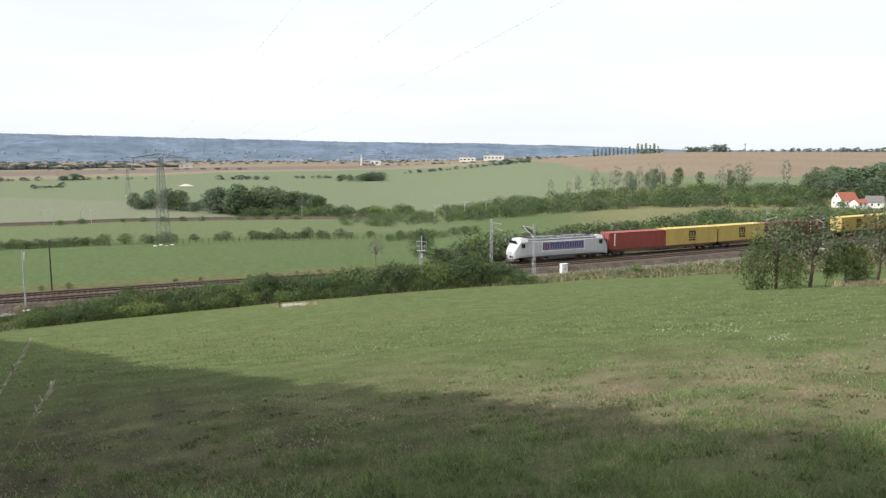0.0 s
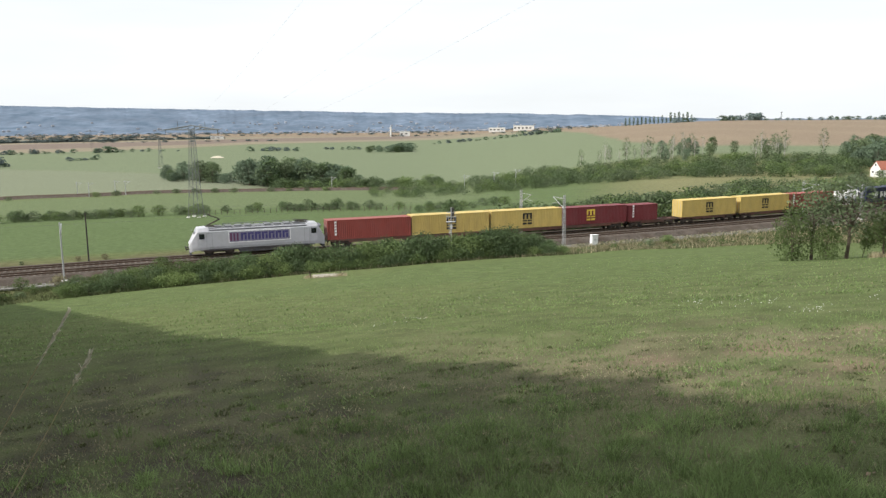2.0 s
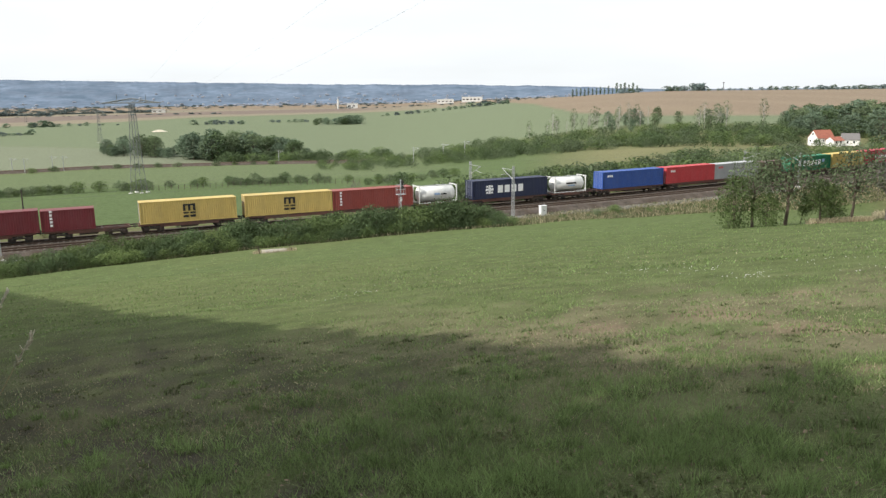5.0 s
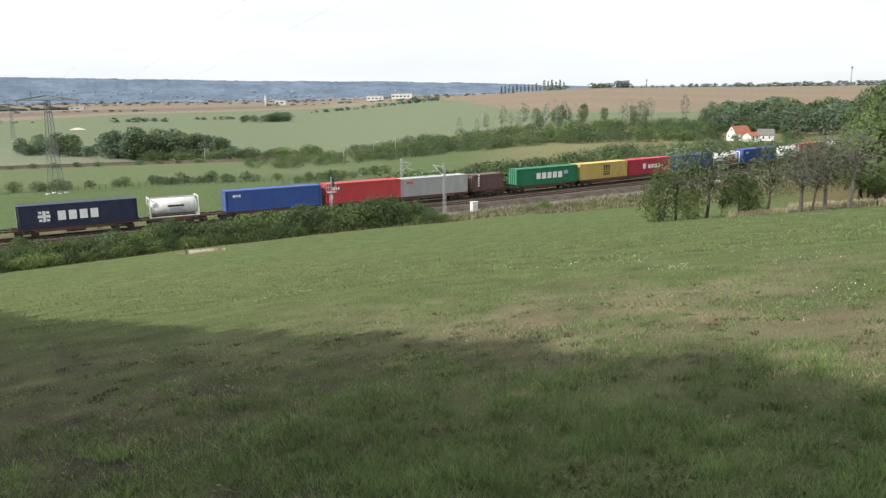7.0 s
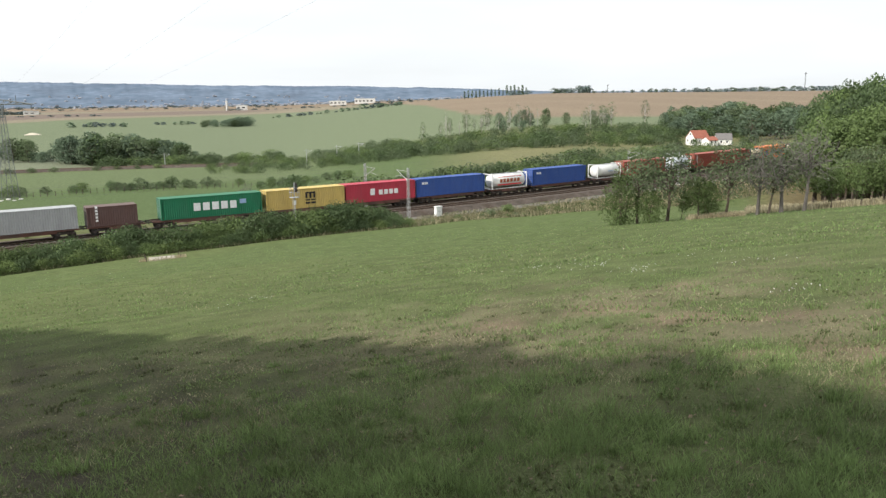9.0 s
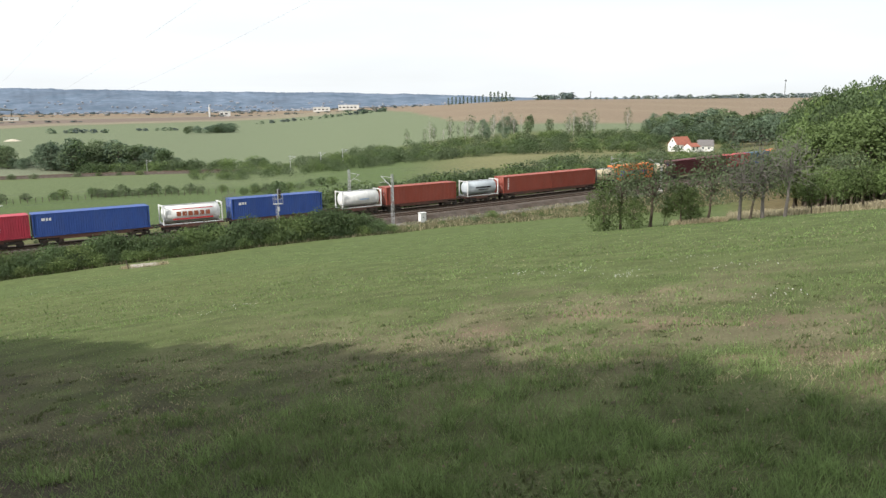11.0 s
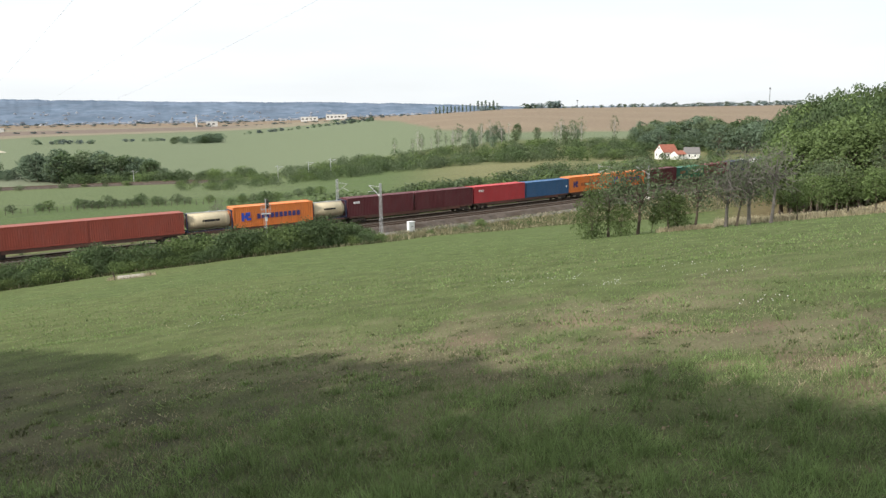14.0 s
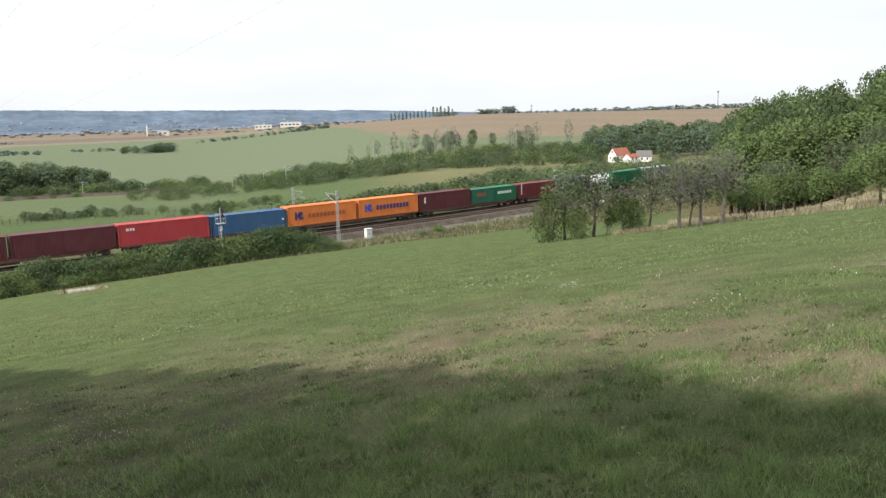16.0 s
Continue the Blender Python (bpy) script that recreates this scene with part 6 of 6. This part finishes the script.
house_block(house, -5.5, 4.5, 0, 7.0, 3.4, 7.2, M_PLASTER, M_TILE, [("front", q, 1.2) for q in (-4.5, -2.0, 0.5, 3.0)] + [("side", 2.2, 1.2), ("side", 5.2, 1.2), ("side", 3.7, 4.6)])
house_block(house, -1.0, 5.0, -6.0, -0.4, 2.3, 4.0, M_PLASTER, M_TILE, [("front", 0.6, 0.8), ("front", 3.2, 0.8)])
ax, ay = polar(29.0, 356)
annex = empty("barn", "pale barn with a grey roof beside the farmhouse", "barn", m=pose(ax, ay, ground_z(ax, ay) + 0.2, 0, 0, -20))
annex.scale = (0.8, 0.8, 0.8)
house_block(annex, -1.5, 6.5, 0, 6.5, 2.8, 5.8, M_PLASTER, M_GREYROOF, [("front", 1.0, 0.9), ("front", 4.0, 0.9)])
for az, r, s in ((27.35, 342, 0.75), (30.6, 350, 0.9), (31.2, 346, 1.0), (25.9, 352, 1.0), (26.3, 350, 0.8)):
    plant("mid1", *polar(az, r), s, "dark rounded bush by the farmhouse", group="farmhouse bushes")


# ---- grass of the slope ----
M_BLADE = mat("grass_blades", (0.190, 0.262, 0.100), rough=0.6, var=0.25, scale=0.7, fine=5.0, island=0.4, spec=0.25, translucent=0.5)
M_STRAW = mat("dry_grass_blades", (0.40, 0.35, 0.235), rough=0.7, var=0.25, scale=0.7, fine=5.0, island=0.35, spec=0.2, translucent=0.45)
M_WEED = mat("coarse_weed_leaves", (0.125, 0.140, 0.066), rough=0.7, var=0.3, scale=0.4, fine=4.0, island=0.4, spec=0.2, translucent=0.4)
M_FLOWER = mat("white_petals", (0.78, 0.78, 0.74), rough=0.7, var=0.1, island=0.2, translucent=0.2)
M_LITTER = mat("brown_leaf_litter", (0.17, 0.125, 0.09), rough=0.9, var=0.3, island=0.45)


def blades(n, r0, r1, wide, tall, seed, keep, power=1.0, a0=-46.0, a1=54.0):
    """n bent blades between two distances from the viewer; keep(x, y) gives the chance and height factor."""
    rng = np.random.default_rng(seed)
    az = np.radians(a0 + (a1 - a0) * rng.random(n))
    r = r0 * (r1 / r0) ** (rng.random(n) ** power)
    x, y = r * np.sin(az), r * np.cos(az)
    k = keep(x, y)
    ok = rng.random(n) < k
    x, y, k = x[ok], y[ok], k[ok]
    n = len(x)
    z = height(x, y)
    h = tall * (0.35 + 0.9 * rng.random(n) ** 1.5) * (0.5 + 0.7 * k)
    w = wide * (0.6 + 0.8 * rng.random(n))
    t = rng.random(n) * 2 * np.pi
    lean = rng.normal(size=(n, 2)) * 0.55
    side = np.stack([np.cos(t), np.sin(t), 0 * t], 1) * w[:, None] * 0.5
    p = np.stack([x, y, z - 0.01], 1)
    tip = p + np.stack([lean[:, 0] * h, lean[:, 1] * h, h], 1)
    return np.stack([p - side, p + side, tip + side * 0.25, tip - side * 0.25], 1)


def tufty(x, y):
    r, az = np.hypot(x, y), np.degrees(np.arctan2(x, y))
    k = np.clip(0.46 + 0.42 * wob(x, y, 0.09, 1.0) + 0.42 * wob(x, y, 0.36, 2.0) + 0.2 * wob(x, y, 1.6, 4.0), 0.2, 1)
    # thinner on the left, where the darkened soil shows through
    return k * (1 - 0.55 * smooth(6, -20, az) * smooth(30, 12, r))


def dryish(x, y):
    r = np.hypot(x, y)
    return np.clip(0.36 - 0.3 * wob(x, y, 0.12, 1.0) + 0.3 * wob(x, y, 0.6, 3.0) + 0.15 * wob(x, y, 2.3, 3.0), 0.05, 1) * np.where(r < 7, 0.45, np.where(r < 15, 0.9, 0.35))


near_green = np.concatenate([blades(36000, 0.5, 9.0, 0.008, 0.10, 8, tufty, 0.6, 54.0, 314.0), blades(12000, 0.4, 2.3, 0.007, 0.10, 9, tufty, 0.6),
                             blades(220000, 2.2, 9.0, 0.0065, 0.11, 1, tufty, 0.8), blades(150000, 8.0, 26.0, 0.017, 0.055, 2, tufty, 0.8),
                             blades(110000, 24.0, 85.0, 0.05, 0.07, 3, lambda x, y: tufty(x, y) * (line_offset(x, y) > 16.5), 0.9)])
near_dry = np.concatenate([blades(150000, 2.2, 9.0, 0.006, 0.055, 4, dryish, 0.8), blades(110000, 8.0, 26.0, 0.014, 0.035, 5, dryish, 0.8),
                           blades(50000, 24.0, 85.0, 0.045, 0.065, 6, lambda x, y: dryish(x, y) * (line_offset(x, y) > 16.5), 0.9)])
tagged(quads("meadow_grass", near_green, M_BLADE), "short tufted green grass of the slope", "grass", kind="stuff")
tagged(quads("dry_grass", near_dry, M_STRAW), "dry straw-coloured grass among the green", "grass", kind="stuff")
verge_rng = np.random.default_rng(21)


def tall_grass(n, pick, tall, wide, material, name, label):
    out = []
    x, y = pick(n)
    z = height(x, y)
    h = tall * (0.4 + 0.8 * verge_rng.random(n))
    t = verge_rng.random(n) * 6.28
    side = np.stack([np.cos(t), np.sin(t), 0 * t], 1) * wide * 0.5
    p = np.stack([x, y, z - 0.03], 1)
    lean = verge_rng.normal(size=(n, 2)) * 0.3 * h[:, None]
    tip = p + np.stack([lean[:, 0], lean[:, 1], h], 1)
    tagged(quads(name, np.stack([p - side, p + side, tip + side * 0.4, tip - side * 0.4], 1), material), label, "grass", kind="stuff")


def along_verge(n, start=-38.0):
    s = start + (115 - start) * verge_rng.random(n)
    d = 6.6 + 8.6 * verge_rng.random(n)
    q = np.array([on_line(a, -b) for a, b in zip(s, d)])
    return q[:, 0], q[:, 1]


def orchard_foot(n):
    az = np.radians(27 + 21 * verge_rng.random(n) ** 0.7)
    deg = np.degrees(az)
    r = np.where(deg > 31, 63 + 22 * verge_rng.random(n), 57.5 + 3.5 * verge_rng.random(n))
    return r * np.sin(az), r * np.cos(az)


tall_grass(15000, along_verge, 0.45, 0.09, M_STRAW, "verge_grass", "rough dry grass along the railway verge")
def round_slab(n):
    x0, y0 = polar(-11.05, 82.0)
    t = verge_rng.random(n) * 6.28
    q = 1.0 + 0.35 * verge_rng.random(n)
    return x0 + 1.75 * q * np.cos(t), y0 + 1.2 * q * np.sin(t)


tall_grass(500, round_slab, 0.35, 0.05, M_STRAW, "slab_weeds", "dry uncut weeds round the well cover")
tall_grass(24000, lambda n: along_verge(n, -78.0), 0.42, 0.11, M_WEED, "verge_weeds", "rough green weeds along the railway verge")
tall_grass(14000, orchard_foot, 0.4, 0.07, M_STRAW, "orchard_grass", "tall dry grass under the orchard trees")
# patches of white flowers
spots = []
for az, el, n, spread in ((16.2, 22.3, 26, 0.35), (21.2, 21.2, 30, 0.4), (24.0, 18.0, 34, 0.3), (34.6, 11.9, 18, 0.28), (-4.1, 24.0, 16, 0.35), (-6.7, 22.3, 14, 0.4), (31.5, 18.1, 16, 0.5),
                          (29.0, 21.4, 14, 0.6), (42.5, 14.3, 12, 0.4), (18.8, 22.0, 10, 0.7), (27, 24, 10, 1.2), (5, 30, 10, 2.0), (-18, 60, 24, 3.0)):
    x0, y0 = polar(az, el)
    spots.append(np.stack([x0 + verge_rng.normal(size=n) * spread, y0 + verge_rng.normal(size=n) * spread * 1.2], 1))
spots = np.concatenate(spots)
z = height(spots[:, 0], spots[:, 1]) + 0.10 + 0.12 * verge_rng.random(len(spots))
a = verge_rng.normal(size=(len(spots), 3)) * 0.3 + np.array((0, -0.5, 0.8))
a /= np.linalg.norm(a, axis=1)[:, None]
u = np.cross(a, (1.0, 0.2, 0.0))
u /= np.linalg.norm(u, axis=1)[:, None]
w = np.cross(a, u)
c = np.stack([spots[:, 0], spots[:, 1], z], 1)
s = (0.006 + 0.009 * verge_rng.random(len(spots)))[:, None]
tagged(quads("white_flowers", np.stack([c - u * s, c - w * s, c + u * s, c + w * s], 1), M_FLOWER), "small white meadow flower heads in loose patches", "flowers", kind="stuff")
# coarse tufts and low broad-leaved weeds on the slope
def tufts(seats, n, tall, wide, spread):
    out = []
    for az, r, big in seats:
        x0, y0 = polar(az, r)
        q = verge_rng.normal(size=(n, 2)) * spread * big
        x, y = x0 + q[:, 0], y0 + q[:, 1]
        h = tall * big * (0.4 + 0.8 * verge_rng.random(n))
        t = verge_rng.random(n) * 6.28
        side = np.stack([np.cos(t), np.sin(t), 0 * t], 1) * wide * 0.5
        p = np.stack([x, y, height(x, y) - 0.01], 1)
        lean = q / (spread * big) * 0.28 * h[:, None] + verge_rng.normal(size=(n, 2)) * 0.22 * h[:, None]
        mid = p + np.stack([lean[:, 0] * 0.4, lean[:, 1] * 0.4, h * 0.62], 1)
        tip = p + np.stack([lean[:, 0] * 1.4, lean[:, 1] * 1.4, h], 1)
        out += [np.stack([p - side, p + side, mid + side * 0.8, mid - side * 0.8], 1), np.stack([mid - side * 0.8, mid + side * 0.8, tip + side * 0.15, tip - side * 0.15], 1)]
    return np.concatenate(out)


seats = [(1.3, 6.1, 1.3), (18.0, 6.1, 1.1), (-8.0, 6.4, 1.0), (18.0, 5.0, 1.0), (-26.0, 9.5, 1.2), (-29.5, 10.5, 1.2), (2.2, 5.6, 1.2), (-18.0, 6.8, 1.0)]
seats += [(-40 + 88 * verge_rng.random(), 3.6 * 3.2 ** verge_rng.random(), 0.45 + 0.5 * verge_rng.random()) for _ in range(150)]
tagged(quads("grass_tufts", tufts(seats, 60, 0.16, 0.007, 0.07), M_BLADE), "coarse green grass tufts standing above the turf", "grass", kind="stuff")
seats = [(-40 + 88 * verge_rng.random(), 3.8 * 4.2 ** verge_rng.random(), 0.5 + 0.7 * verge_rng.random()) for _ in range(420)]
tagged(quads("low_weeds", tufts(seats, 22, 0.05, 0.022, 0.07), M_WEED), "low dark broad-leaved weeds in the turf", "weeds", kind="stuff")
# litter on the shaded ground
n = 2600
az = np.radians(-46 + 100 * verge_rng.random(n))
r = 2.3 * 4.0 ** verge_rng.random(n)
x, y = r * np.sin(az), r * np.cos(az)
c = np.stack([x, y, height(x, y) + 0.012], 1)
t = verge_rng.random(n) * 6.28
u = np.stack([np.cos(t), np.sin(t), 0.3 * verge_rng.normal(size=n)], 1)
w = np.stack([-np.sin(t), np.cos(t), 0.3 * verge_rng.normal(size=n)], 1)
s = (0.008 + 0.016 * verge_rng.random(n))[:, None]
tagged(quads("leaf_litter", np.stack([c - u * s, c - w * s * 0.6, c + u * s, c + w * s * 0.6], 1), M_LITTER), "small dry leaves and clods between the grass", "litter", kind="stuff")


# tall dry stalks beside the viewer
# dry straw colour, lightened so the shaded stalks look sunlit
M_PALE = mat("bleached_stalk", (0.80, 0.75, 0.62), rough=0.8, var=0.1, translucent=0.3)


def stalk(az0, el0, az1, el1, r):
    d = lambda a, e: Vector((math.sin(radians(a)) * r, math.cos(radians(a)) * r, EYE[2] + r * math.tan(radians(e))))
    top, low = d(az0, el0), d(az1, el1)
    foot = low.copy()
    while foot.z > ground_z(foot.x, foot.y):
        foot += (low - top) * 0.05
    root = empty("grass_stalk", "tall pale dry grass stalk with a seed head", "grass stalk", "dry stalks", Matrix.Translation(foot))
    bm = bmesh.new()
    bow = (low - foot) * 0.5 + Vector((0.012, 0, 0))
    rod(bm, (0, 0, -0.02), bow, 0.0022, 0.0020, 5)
    rod(bm, bow, low - foot, 0.0025, 0.0022, 5)
    part("stem", bm, M_STRAW, root)
    bm = bmesh.new()
    rod(bm, low - foot, top - foot, 0.0025, 0.0018, 5)
    part("upper_stem", bm, M_PALE, root)
    bm = bmesh.new()
    for k in range(30):
        f = 0.05 + 0.95 * k / 30
        p = (low - foot).lerp(top - foot, f)
        e = Vector(verge_rng.normal(size=3)) * 0.006 + (top - low).normalized() * 0.016
        rod(bm, p, p + e, 0.004, 0.002, 4)
    part("seed_head", bm, M_PALE, root)


stalk(-28.7, -12.3, -30.9, -15.7, 3.0)
stalk(-27.5, -15.2, -28.9, -17.3, 2.9)


# kinds that stand only in the gathered growths need no tree of their own
for key, root in TEMPLATES.items():
    if key not in USED:
        for ob in (*root.children, root):
            bpy.data.objects.remove(ob)


motions()
